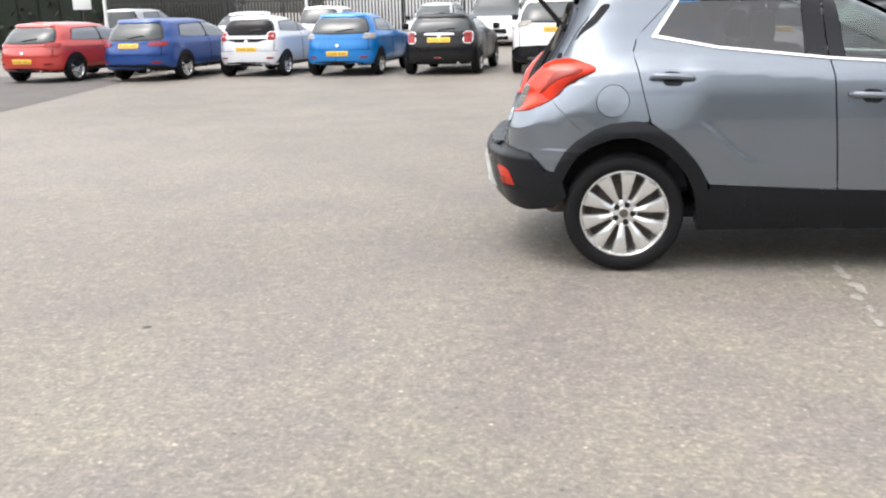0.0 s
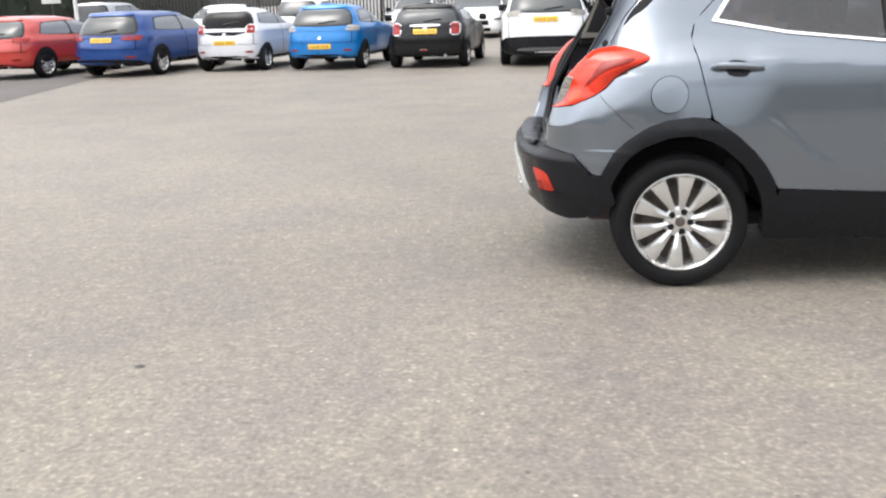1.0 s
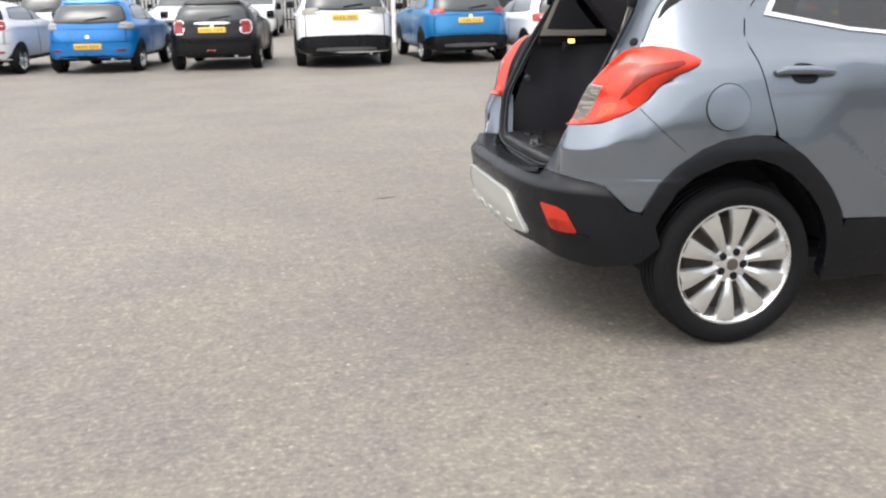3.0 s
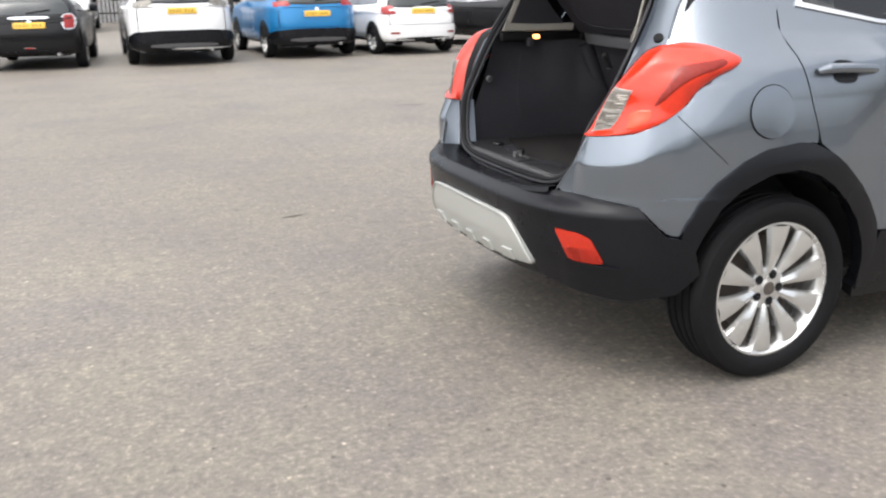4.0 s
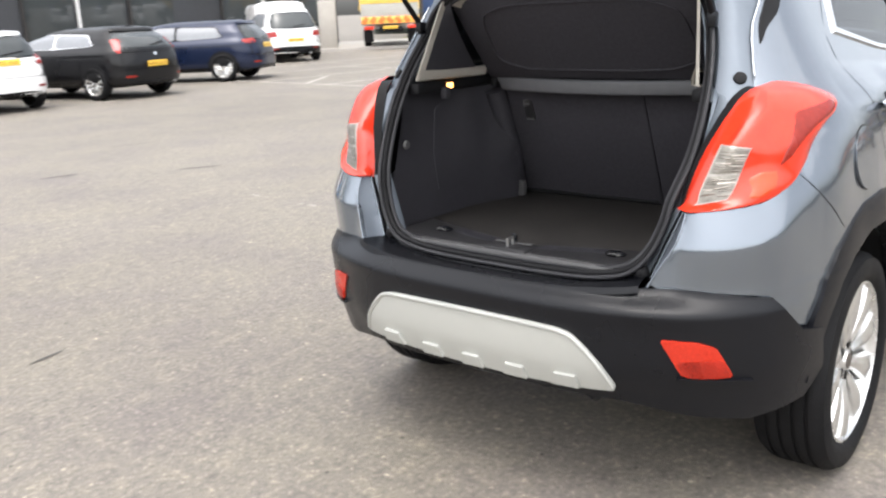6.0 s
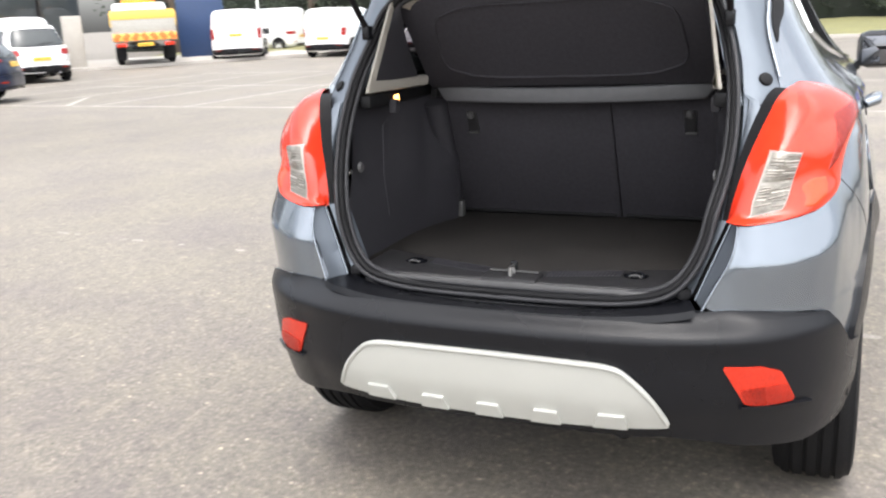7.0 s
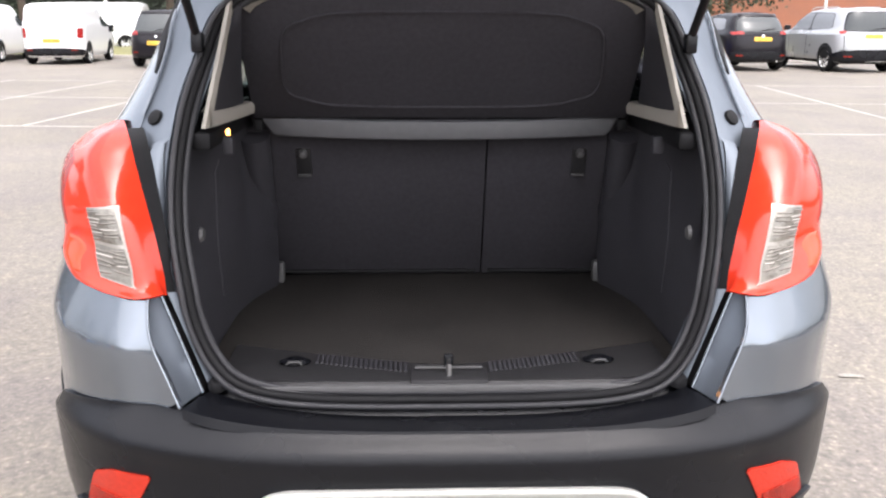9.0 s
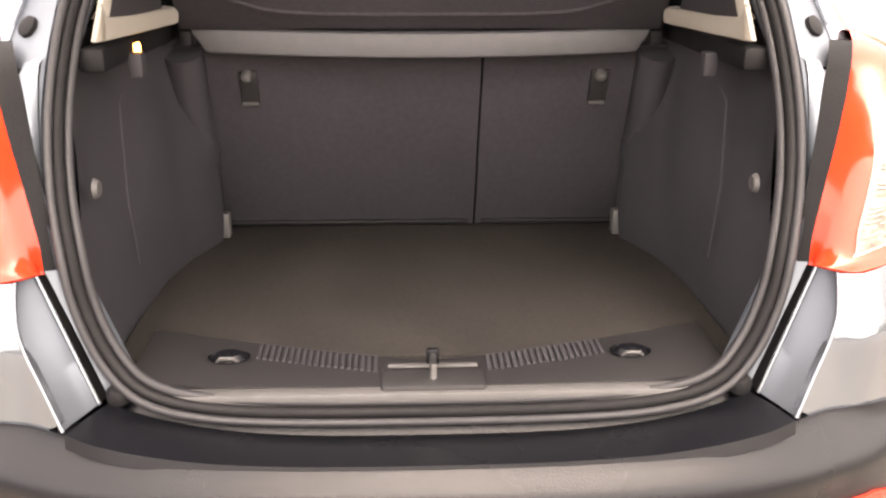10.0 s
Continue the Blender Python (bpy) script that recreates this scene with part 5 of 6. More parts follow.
for k in range(54):
    y = -.27 + k * .54 / 53
    if abs(y) > .085:
        part("sill_rib", new_box((max(-.570, sill_edge_x(y) - .062), y - .0026, .7140), (sill_edge_x(y) - .012, y + .0026, .7172)), DARK_TRIM, hero)
part("sill_edge", new_box((-.618, -.40, .690), (-.590, .40, .7125), 0.006), SILL_TRIM, hero, "grey edge of the sill")
latch = part("latch_cover", new_box((-.612, -.078, .692), (-.535, .078, .721), 0.008), SILL_DARK, hero, "dark latch housing")
part("latch_bar", new_box((-.560, -.068, .7225), (-.550, .068, .7275), 0.002), SILL_TRIM, latch, "pale worn bar")
part("striker", tube(bmesh.new(), [(-.588, 0, .716), (-.588, 0, .742), (-.560, 0, .742), (-.560, 0, .716)], 0.005, 8), STEEL, latch, "bright steel striker")
part("latch_catch", new_box((-.556, -.010, .722), (-.546, .010, .752), 0.004), BLACK_TRIM, latch)
# seat backs: two of unequal width, leaning to the rear at the top
lean = math.degrees(math.atan2(.17, .40))
for y0, y1 in ((-.505, -.1225), (-.1195, .505)):
    bm = new_box((0, y0, 0), (.10, y1, .47), 0.004, m=pose(.215, 0, .70, 0, -lean, 0))
    seat = part("rear_seat_back", bm, SHELF_CLOTH, hero, "black cloth rear seat back")
    ym = -.362 if y0 < -.3 else .352
    on_seat = pose(.215, 0, .70, 0, -lean, 0)
    hook = part("seat_hook", new_box((-.006, ym - .019, .335), (.004, ym + .019, .415), 0.004, m=on_seat), SILL_DARK, seat, "child-seat anchor cover")
    part("hook_knob", lathe(bmesh.new(), [(.0005, -.016), (.008, -.014), (.012, -.006), (.012, .004)], 14), SILL_TRIM, hook, "grey round anchor knob", on_seat @ pose(-.006, ym, .405, 0, 0, -90))
    part("hook_lip", new_box((-.012, ym - .017, .336), (-.004, ym + .017, .343), .002, m=on_seat), SILL_TRIM, hook, "pale lower lip")
    part("seat_edge", tube(bmesh.new(), [(.205, y0 + .015, .712), (.205, y1 - .015, .712)], 0.006, 8), RUBBER, seat, "dark seat-back edging")
for mir in BOTH:
    s = 1 if mir else -1
    # side trim: a curved wall with a recess and the wheel-house bulge
    rows = []
    for i in range(15):
        z = .69 + i * .036
        row = []
        for k in range(15):
            u = k / 14
            x = (-.585 + (z - .69) * .38) * (1 - u) + .22 * u
            y = .515 + (-.02) * u
            y -= .035 * math.exp(-((x - .06) / .13) ** 2 - ((z - .78) / .16) ** 2)
            y += .045 / (1 + math.exp(-40 * (z - .93))) / (1 + math.exp(-40 * (x + .42))) / (1 + math.exp(40 * (x + .12)))
            y -= .06 * math.exp(-((x - .10) / .05) ** 2) * (1 if z > .9 else .6)
            row.append((x, s * y, z))
        rows.append(row)
    bm = bmesh.new()
    grid(bm, rows)
    wall = part("side_trim", bm, DARK_TRIM, hero, "moulded dark boot side trim")
    part("trim_stud", lathe(bmesh.new(), [(0.0005, -.008), (.012, -.007), (.016, 0)], 16), SILL_TRIM, wall, "round trim stud", pose(-.455, s * .503, .978, 0, 0, 180 if s < 0 else 0))
    part("tie_anchor", new_box((.120, s * .440 - .016, .702), (.150, s * .440 + .016, .760), 0.006), SILL_TRIM, hero, "grey tie-down anchor")
    part("trim_column", tube(bmesh.new(), [(.165, s * .475, .72), (.12, s * .470, .90), (.02, s * .468, 1.12)], [.034, .036, .040], 10), DARK_TRIM, hero, "rounded corner column of the side trim")
    part("trim_seam", tube(bmesh.new(), [(-.30, s * .497, .80), (-.315, s * .500, .93), (-.30, s * .500, 1.08), (-.26, s * .498, 1.10)], .0016, 6), DARK_TRIM, hero, "fine moulded seam")
    part("shelf_bracket", new_box((-.40, s * .505 - .022, 1.140), (.05, s * .505 + .022, 1.178), 0.010), RUBBER, hero, "dark shelf bracket")
    part("coat_hook", new_box((-.28, s * .475 - .012, 1.115), (-.25, s * .475 + .012, 1.155), 0.005), DARK_TRIM, wall)
    # beige pillar trim above: strip up the opening, ledge; corner between darkened as shade
    rows, dark = [], []
    for i in range(12):
        u = i / 11
        z = 1.186 + u * .27
        xa, ya = -.392 + u * .105, .503 - u * .050
        rows.append([(xa, s * ya, z), (xa - .002, s * (ya - .008), z), (xa + .008, s * (ya - .014 + .003 * u), z), (xa + .018, s * (ya - .016 + .004 * u), z)])
        xb = -.07 - u * .10 - .12 * math.sin(u * 1.5)
        dark.append([(xa + .018 + (xb - xa - .018) * v, s * (ya - .015 - .014 * v), z) for v in np.linspace(0, 1, 5)])
    bm = bmesh.new()
    grid(bm, rows)
    ledge = []
    for o, z, dx in ((-.01, 1.216, .03), (.014, 1.214, .015), (.020, 1.203, .004), (.019, 1.188, 0), (.0, 1.182, .01)):
        lift = max(0.0, (z - 1.200) / .016)
        ledge.append([(-.392 + .33 * v + dx, s * (.500 - .030 * v - o), z + .030 * lift * (o > 0) * math.exp(-v / .10) - .004 * v) for v in (0, .04, .08, .14, .22, .35, .5, .7, .9, 1)])
    grid(bm, ledge)
    part("pillar_trim", bm, BEIGE, hero, "beige rear pillar trim")
    bm = bmesh.new()
    grid(bm, dark)
    part("pillar_shade_corner", bm, DARK_TRIM, hero, "inner corner of the beige trim, darkened as shade")
    # gas strut
    foot, head = Vector((-.338, s * .512, 1.366)), Vector((-.66, s * .53, 1.74))
    st = part("gas_strut", tube(bmesh.new(), [foot, foot.lerp(head, .62)], 0.009, 10), RUBBER, hero, "black gas strut")
    part("strut_rod", tube(bmesh.new(), [foot.lerp(head, .60), head], 0.005, 8), STEEL, st, "bright strut rod")
    part("strut_mount", new_box((-.354, s * .512 - .012, 1.336), (-.321, s * .512 + .012, 1.378), 0.006), BLACK_TRIM, st)
boot_lamp = part("boot_lamp", new_box((-.250, .480, 1.146), (-.212, .494, 1.168), 0.006), AMBER, hero, "lit amber boot lamp")
# raised parcel shelf: cloth board, its rounded field and grey front edge
tilt = math.degrees(math.atan2(.36, .30))
sm = pose(-.02, 0, 1.165, 0, 0, 180) @ pose(0, 0, 0, 0, -tilt, 0)
shelf = part("parcel_shelf", new_box((0, -.46, 0), (.385, .46, .018), 0.008), SHELF_CLOTH, hero, "raised black parcel shelf", sm)
pts = rounded([(.045, -.385), (.335, -.355), (.335, .355), (.045, .385)], 3, .16)
bm = bmesh.new()
f = bm.faces.new([bm.verts.new((x, y, -.001)) for x, y in pts])
bmesh.ops.inset_region(bm, faces=[f], thickness=.012, depth=.006)
part("shelf_field", bm, SHELF_CLOTH, shelf, "sunken rounded field")
part("field_rim", tube(bmesh.new(), [(x, y, -.003) for x, y in pts], .004, 6, closed=True), SHELF_CLOTH, shelf, "raised rim")
bm = new_box((-.055, -.450, 1.117), (-.020, .450, 1.164), 0.008)
for k in range(-7, 8):
    bmesh.ops.bisect_plane(bm, geom=bm.verts[:] + bm.edges[:] + bm.faces[:], plane_co=(0, k * .055, 0), plane_no=(0, 1, 0))
for v in bm.verts:
    k = max(0.0, (1.164 - v.co.z) / .047)
    v.co.y *= 1 - .075 * k
    v.co.x += .05 * (abs(v.co.y) / .45) ** 2
    v.co.z += .006 * (abs(v.co.y) / .45) ** 2
part("shelf_front_edge", bm, SHELF_EDGE, hero, "grey front edge of the shelf")
for s in (-1, 1):
    part("shelf_hinge", new_box((-.02, s * .452 - .012, 1.135), (.03, s * .452 + .012, 1.165), .006), RUBBER, hero)

# cabin
for y in (-.36, .36):
    part("front_seat", new_box((0, y - .24, 0), (.16, y + .24, .62), 0.06, m=pose(.98, 0, .62, 0, -14, 0)), SHELF_CLOTH, hero, "black cloth front seat back")
    part("head_rest", new_box((.76, y - .13, 1.25), (.86, y + .13, 1.43), 0.04), SHELF_CLOTH, hero, "black head rest")
    part("front_seat_base", new_box((.95, y - .25, .45), (1.48, y + .25, .62), 0.06), SHELF_CLOTH, hero)
part("rear_seat_base", new_box((.24, -.60, .42), (.78, .60, .62), 0.06), SHELF_CLOTH, hero, "black cloth rear bench")
for y in (-.36, 0, .36):
    part("head_rest", new_box((.0, y - .12, 1.13), (.09, y + .12, 1.30), 0.035), SHELF_CLOTH, hero, "black head rest")
part("dashboard", new_box((1.72, -.66, .72), (2.08, .66, 1.06), 0.08), DARK_TRIM, hero, "dark dashboard")
part("steering_wheel", tube(bmesh.new(), [(1.60 + .05 * math.cos(a), -.36 + .18 * math.sin(a), .98 + .18 * math.cos(a)) for a in np.linspace(0, math.tau, 25)[:-1]], 0.014, 8, closed=True), RUBBER, hero, "black steering wheel")

# raised boot lid, hinged at the roof's rear edge
lid_m = pose(-.27, 0, 1.60, 0, 0, 180) @ pose(0, 0, 0, 0, -25, 0)
bm = bmesh.new()
rows = []
for i in range(11):
    u = i / 10
    x = u * 1.0
    w = .52 + .11 * u - .12 * max(0, u - .85) / .15
    rows.append([(x, y * w, .035 + .10 * math.sin(u * math.pi * .9) * (1 - .25 * y * y) - .13 * abs(y) ** 5 * min(1, u / .2)) for y in np.linspace(-1, 1, 17)])
grid(bm, rows)
rows2 = [[(p[0], p[1] * .97, .03 * math.sin(i / 10 * 3) - .12 * abs(y) ** 5 * min(1, i / 2)) for p, y in zip(r, np.linspace(-1, 1, 17))] for i, r in enumerate(rows)]
grid(bm, rows2)
for e in (0, -1):
    grid(bm, [[r[e] for r in rows], [r[e] for r in rows2]])
grid(bm, [rows[-1], rows2[-1]])
grid(bm, [rows[0], rows2[0]])
bmesh.ops.remove_doubles(bm, verts=bm.verts, dist=0.0005)
lid = part("boot_lid", bm, GREY_PAINT, hero, "grey-blue boot lid, raised", lid_m)
part("lid_inner_trim", new_box((.46, -.52, -.022), (.94, .52, .004), .012), DARK_TRIM, lid, "dark inner trim")
part("lid_window", new_box((.08, -.44, .0), (.40, .44, .004), .002, m=pose(0, 0, -.008)), PRIVACY, lid, "dark rear window")


# ---- the parked cars of the far row ----
PEARL = car_paint("pearl_white_paint", (0.62, 0.63, 0.66), 0.1)
RED = car_paint("red_car_paint", (0.46, 0.035, 0.025), 0.1)
DEEP_BLUE = car_paint("deep_blue_paint", (0.004, 0.046, 0.21), 0.3, coat=0.6)
SKY_BLUE = car_paint("sky_blue_paint", (0.001, 0.165, 0.48), 0.2, coat=0.6)
MID_BLUE = car_paint("mid_blue_paint", (0.001, 0.165, 0.40), 0.3, coat=0.6)
BRIGHT_BLUE = car_paint("bright_blue_paint", (0.008, 0.040, 0.36), 0.2, coat=0.6)
NAVY = car_paint("navy_paint", (0.006, 0.012, 0.036), 0.3, coat=0.5, spec=0.3)
BLACK_PAINT = car_paint("black_car_paint", (0.005, 0.005, 0.006), 0.1, coat=0.35, spec=0.2)
SILVER = car_paint("silver_car_paint", (0.46, 0.47, 0.48), 0.5)
CHARCOAL = car_paint("charcoal_paint", (0.009, 0.0075, 0.0105), 0.3, coat=0.3, spec=0.2)


def chrome_bar(z, w):
    return lambda car, sh, h, over: part("chrome_bar", panel(sh, [(-sh.rear(w, z), z), (sh.rear(w, z), z), (sh.rear(w, z + .05), z + .05), (-sh.rear(w, z + .05), z + .05)], 0.02, soft=2), CHROME, car, "chrome handle bar")


def black_hatch(car, sh, h, over):
    z0, z1 = .80, 1.10
    part("black_tailgate", panel(sh, [(-sh.rear(h * .66, z0), z0), (sh.rear(h * .66, z0), z0), (sh.rear(h * .78, z1), z1), (-sh.rear(h * .78, z1), z1)], 0.004, soft=1, step=4), BLACK_GLASS, car, "glossy black tailgate panel")


def fog_lamp(car, sh, h, over):
    for w, lift, mat, text in ((.085, .032, CHROME, "chrome fog lamp ring"), (.070, .036, PARKED_RED, "red rear fog lamp")):
        z, t = .385, w * .32
        part("fog_lamp", panel(sh, [(sh.rear(-.03 - w, z), z), (sh.rear(-.03 + w, z), z), (sh.rear(-.03 + w, z + t), z + t), (sh.rear(-.03 - w, z + t), z + t)], lift, soft=2, step=4), mat, car, text)


def silver_lip(car, sh, h, over):
    part("silver_lip", panel(sh, [(-sh.rear(h * .62, .34), .34), (sh.rear(h * .62, .34), .34), (sh.rear(h * .58, .41), .41), (-sh.rear(h * .58, .41), .41)], 0.045, soft=1, step=4), SILL_TRIM, car, "grey bumper insert")


parked_car("hatchback_car", "red hatchback parked tail-out in the row", (-12.05, 15.0), 78, RED, L=4.32, W=1.77, H=1.349, over=.75, lamp_z=(.78, .92), plate_z=.50, belt=0.893, rake=.38)
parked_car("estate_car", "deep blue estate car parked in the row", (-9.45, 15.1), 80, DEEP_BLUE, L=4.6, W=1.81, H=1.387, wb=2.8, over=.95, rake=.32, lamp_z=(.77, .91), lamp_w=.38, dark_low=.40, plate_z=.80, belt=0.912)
parked_car("city_car", "small white city car with a black glass tailgate", (-7.1, 15.65), 81, PEARL, L=3.47, W=1.62, H=1.396, wb=2.34, over=.50, R=.29, lamp="face", lamp_z=(.84, 1.02), lamp_w=.16, plate_z=.64, rake=.20, belt=0.979, glass=BLACK_GLASS, extras=(black_hatch,))
parked_car("small_hatchback", "bright sky-blue small hatchback parked in the row", (-4.85, 15.45), 82, SKY_BLUE, L=3.7, W=1.72, H=1.406, wb=2.31, over=.62, R=.30, lamp="side", lamp_z=(.82, .97), lamp_w=.24, plate_z=.52, rake=.36, belt=0.950, lamp_mat=LENS_PALE)
parked_car("retro_hatchback", "black retro hatchback with chrome-ringed lamps", (-2.52, 15.2), 84, BLACK_PAINT, L=3.83, W=1.727, H=1.349, wb=2.49, over=.58, R=.305, lamp="face", lamp_z=(.72, .95), lamp_w=.17, plate_z=.78, rake=.26, belt=0.931, extras=(chrome_bar(.885, .34), fog_lamp), reflectors=False)
parked_car("large_suv", "large white crossover with a black lower bumper", (.04, 15.2), 88, WHITE_CAR, L=4.8, W=1.93, H=1.634, wb=2.85, over=.98, R=.36, lamp_z=(1.02, 1.17), lamp_w=.42, plate_z=.98, rake=.42, belt=1.114, dark_low=.64, lamp_mat=CLEAR_LENS, extras=(silver_lip,), reflectors=False)
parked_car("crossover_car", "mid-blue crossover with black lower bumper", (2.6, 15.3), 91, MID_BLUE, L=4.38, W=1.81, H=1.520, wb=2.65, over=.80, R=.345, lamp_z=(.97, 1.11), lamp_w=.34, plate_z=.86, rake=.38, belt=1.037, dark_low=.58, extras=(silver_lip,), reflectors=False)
parked_car("supermini_car", "white supermini with its tail to the lane", (4.72, 14.95), 93, WHITE_CAR, L=4.0, W=1.73, H=1.396, wb=2.47, over=.72, R=.31, lamp_z=(.78, .98), lamp_w=.24, plate_z=.86, rake=.24, belt=0.931)
parked_car("black_hatchback", "black hatchback with tall red lamps and a chrome window line", (7.55, 15.05), 102, BLACK_PAINT, L=4.37, W=1.80, H=1.368, wb=2.65, over=.82, R=.32, lamp="upright", lamp_z=(.88, 1.14), lamp_w=.13, plate_z=.66, rake=.42, belt=0.950, chrome_line=CHROME)
parked_car("navy_estate", "dark navy estate car with multi-spoke wheels", (11.45, 16.55), 122, NAVY, L=4.7, W=1.82, H=1.387, wb=2.8, over=.85, R=.33, lamp_z=(.84, .98), plate_z=.8, rake=.35, belt=0.931, spokes=16)

# the second row behind, and those about the showroom
parked_car("white_hatchback", "white hatchback facing the lane in the second row", (-11.6, 30.6), 262, WHITE_CAR, L=4.1, W=1.76, H=1.50)
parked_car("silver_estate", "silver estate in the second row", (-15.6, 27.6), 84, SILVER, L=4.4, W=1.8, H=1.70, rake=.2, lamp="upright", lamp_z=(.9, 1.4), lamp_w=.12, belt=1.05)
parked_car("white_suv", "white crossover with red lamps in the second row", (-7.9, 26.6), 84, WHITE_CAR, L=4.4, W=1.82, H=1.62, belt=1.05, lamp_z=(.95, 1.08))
parked_car("silver_suv", "grey crossover facing the lane in the second row", (-3.95, 31.0), 264, SILVER, L=4.5, W=1.82, H=1.68, belt=1.05, wb=2.7)
parked_car("white_van", "white panel van facing the lane in the second row", (-1.55, 33.0), 264, WHITE_CAR, L=4.97, W=1.99, H=1.97, wb=2.93, kind="van", category="van", group="vans")
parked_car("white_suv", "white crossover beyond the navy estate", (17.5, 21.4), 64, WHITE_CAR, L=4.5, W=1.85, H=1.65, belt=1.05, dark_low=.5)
parked_car("panel_van", "white panel van beyond the navy estate", (19.9, 24.6), 58, WHITE_CAR, L=5.0, W=1.99, H=1.95, wb=3.0, kind="van", lamp="upright", lamp_z=(.85, 1.25), lamp_w=.11, plate_z=.98, dark_low=.50, category="van", group="vans")

# the far side: vans, cars
parked_car("panel_van", "white panel van parked with its tail to the lot", (27.4, 21.2), 32, WHITE_CAR, L=5.0, W=1.99, H=1.95, wb=3.0, kind="van", lamp="upright", lamp_z=(.85, 1.25), lamp_w=.11, plate_z=1.0, dark_low=.50, category="van", group="vans")
for name, at in (("panel_van", (28.5, 17.6)), ("panel_van", (27.8, 14.3)), ("panel_van", (27.0, 11.2))):
    parked_car(name, "small white panel van with a black bumper, tail to the lot", at, 5, WHITE_CAR, L=4.4, W=1.85, H=1.83, wb=2.78, over=.72, kind="van", lamp="upright", lamp_z=(.80, 1.10), lamp_w=.12, plate_z=.72, dark_low=.50, R=.33, category="van", group="vans")
parked_car("dark_suv", "dark grey crossover beside the white vans", (25.4, 7.45), -4, CHARCOAL, L=4.4, W=1.8, H=1.62, belt=1.0, lamp_z=(.9, 1.05))
for at, hd in (((36.2, 24.6), 96), ((39.2, 12.6), 92)):
    parked_car("delivery_van", "long white delivery van beyond the grass strip", at, hd, WHITE_CAR, L=5.6, W=2.0, H=2.05, wb=3.4, kind="van", category="van", group="vans")
parked_car("blue_hatchback", "bright blue small hatchback at the far side", (23.4, -5.2), 8, BRIGHT_BLUE, L=3.7, W=1.66, H=1.50, wb=2.4, over=.6, R=.29, lamp_z=(.85, 1.03), lamp_w=.16, plate_z=.68, belt=1.0, rake=.22)
parked_car("dark_crossover", "very dark plum crossover parked at the far side", (24.0, -9.65), 6, CHARCOAL, L=4.38, W=1.81, H=1.59, wb=2.65, lamp_z=(.98, 1.10), lamp_w=.34, plate_z=.88, belt=1.06, dark_low=.55, R=.34)
parked_car("silver_off_roader", "silver off-road car with black cladding at the far side", (23.4, -12.5), 4, SILVER, L=4.6, W=1.90, H=1.73, wb=2.74, over=.85, R=.37, lamp_z=(1.02, 1.14), lamp_w=.2, plate_z=.98, belt=1.10, rake=.22, dark_low=.62, rails=True)

# ---- painted bay lines ----


def bay_line(p, q, w=0.08, name="bay_line", z=.004):
    p, q = Vector((*p, 0)), Vector((*q, 0))
    d = (q - p)
    bm = bmesh.new()
    n = max(2, int(d.length / 0.25))
    s = Vector((-d.y, d.x, 0)).normalized() * w / 2
    rows = []
    for i in range(n + 1):
        c = p + d * i / n + Vector((0, 0, z))
        j = 1 + .12 * (random.random() - .5)
        rows.append([c - s * j, c + s * j])
    grid(bm, rows)
    tagged(part(name, bm, WHITE_PAINT), "faded white parking bay line", "road marking", "bay lines", "structure")


for x0 in (9.45, 13.85, 18.25):
    bay_line((x0 - .09 * 14, -14), (x0 + .09 * 17, 17))
for k in range(-3, 9):
    y = .13 + 2.40 * k
    bay_line((9.45 + .09 * y, y + .36), (18.25 + .09 * y, y - .43), z=.0065)
bay_line((10.6, 13.2), (12.4, 14.4), .10)

# ---- surroundings ----
GRASS = material("rough_grass", (0.150, 0.145, 0.058), 0.95, vary=0.4, scale=6, bump=0.5, bump_scale=40)
KERB = material("kerb_concrete", (0.36, 0.34, 0.31), 0.9, vary=0.15, scale=6, bump=0.2, bump_scale=60)
FENCE = material("dark_fence_steel", (0.035, 0.033, 0.032), 0.5, 0.3, vary=0.2, scale=6)
BARK = material("tree_bark", (0.085, 0.065, 0.05), 0.95, vary=0.35, scale=12, bump=0.6, bump_scale=30)
LEAF = material("dark_leaves", (0.022, 0.033, 0.016), 0.8, vary=0.45, scale=3)
BRICK = material("orange_brick", (0.28, 0.115, 0.068), 0.9, vary=0.2, scale=5, bump=0.3, bump_scale=30)
POST_WHITE = material("white_post_paint", (0.70, 0.70, 0.70), 0.5, vary=0.08, scale=4)
CLAD_DARK = material("dark_cladding", (0.035, 0.037, 0.042), 0.45, vary=0.15, scale=2)
CLAD_BLUE = material("dark_blue_cladding", (0.012, 0.035, 0.10), 0.4, vary=0.12, scale=2)
HEDGE = material("dark_hedge_green", (0.013, 0.018, 0.011), 0.95, vary=0.5, scale=4, bump=0.6, bump_scale=14)
OLIVE = material("dry_olive_bushes", (0.125, 0.098, 0.060), 0.95, vary=0.4, scale=3)
GARDEN = material("dull_garden_green", (0.058, 0.062, 0.036), 0.95, vary=0.45, scale=3)
YELLOW = material("works_yellow", (0.72, 0.47, 0.10), 0.5, vary=0.1, scale=4)
ORANGE = material("chevron_orange", (0.85, 0.16, 0.03), 0.45)
AMBER_PLASTIC = material("amber_plastic", (0.75, 0.30, 0.02), 0.3)
DARK_ASPHALT = material("darker_asphalt", (0.085, 0.078, 0.073), 0.9, vary=0.22, scale=3, bump=0.4, bump_scale=70)
WORN_PAINT = material("worn_line_paint", (0.275, 0.257, 0.230), 0.85, vary=0.5, scale=20, bump=0.3, bump_scale=120)
CRACK = material("crack_filler", (0.06, 0.056, 0.052), 0.9, vary=0.3, scale=20)
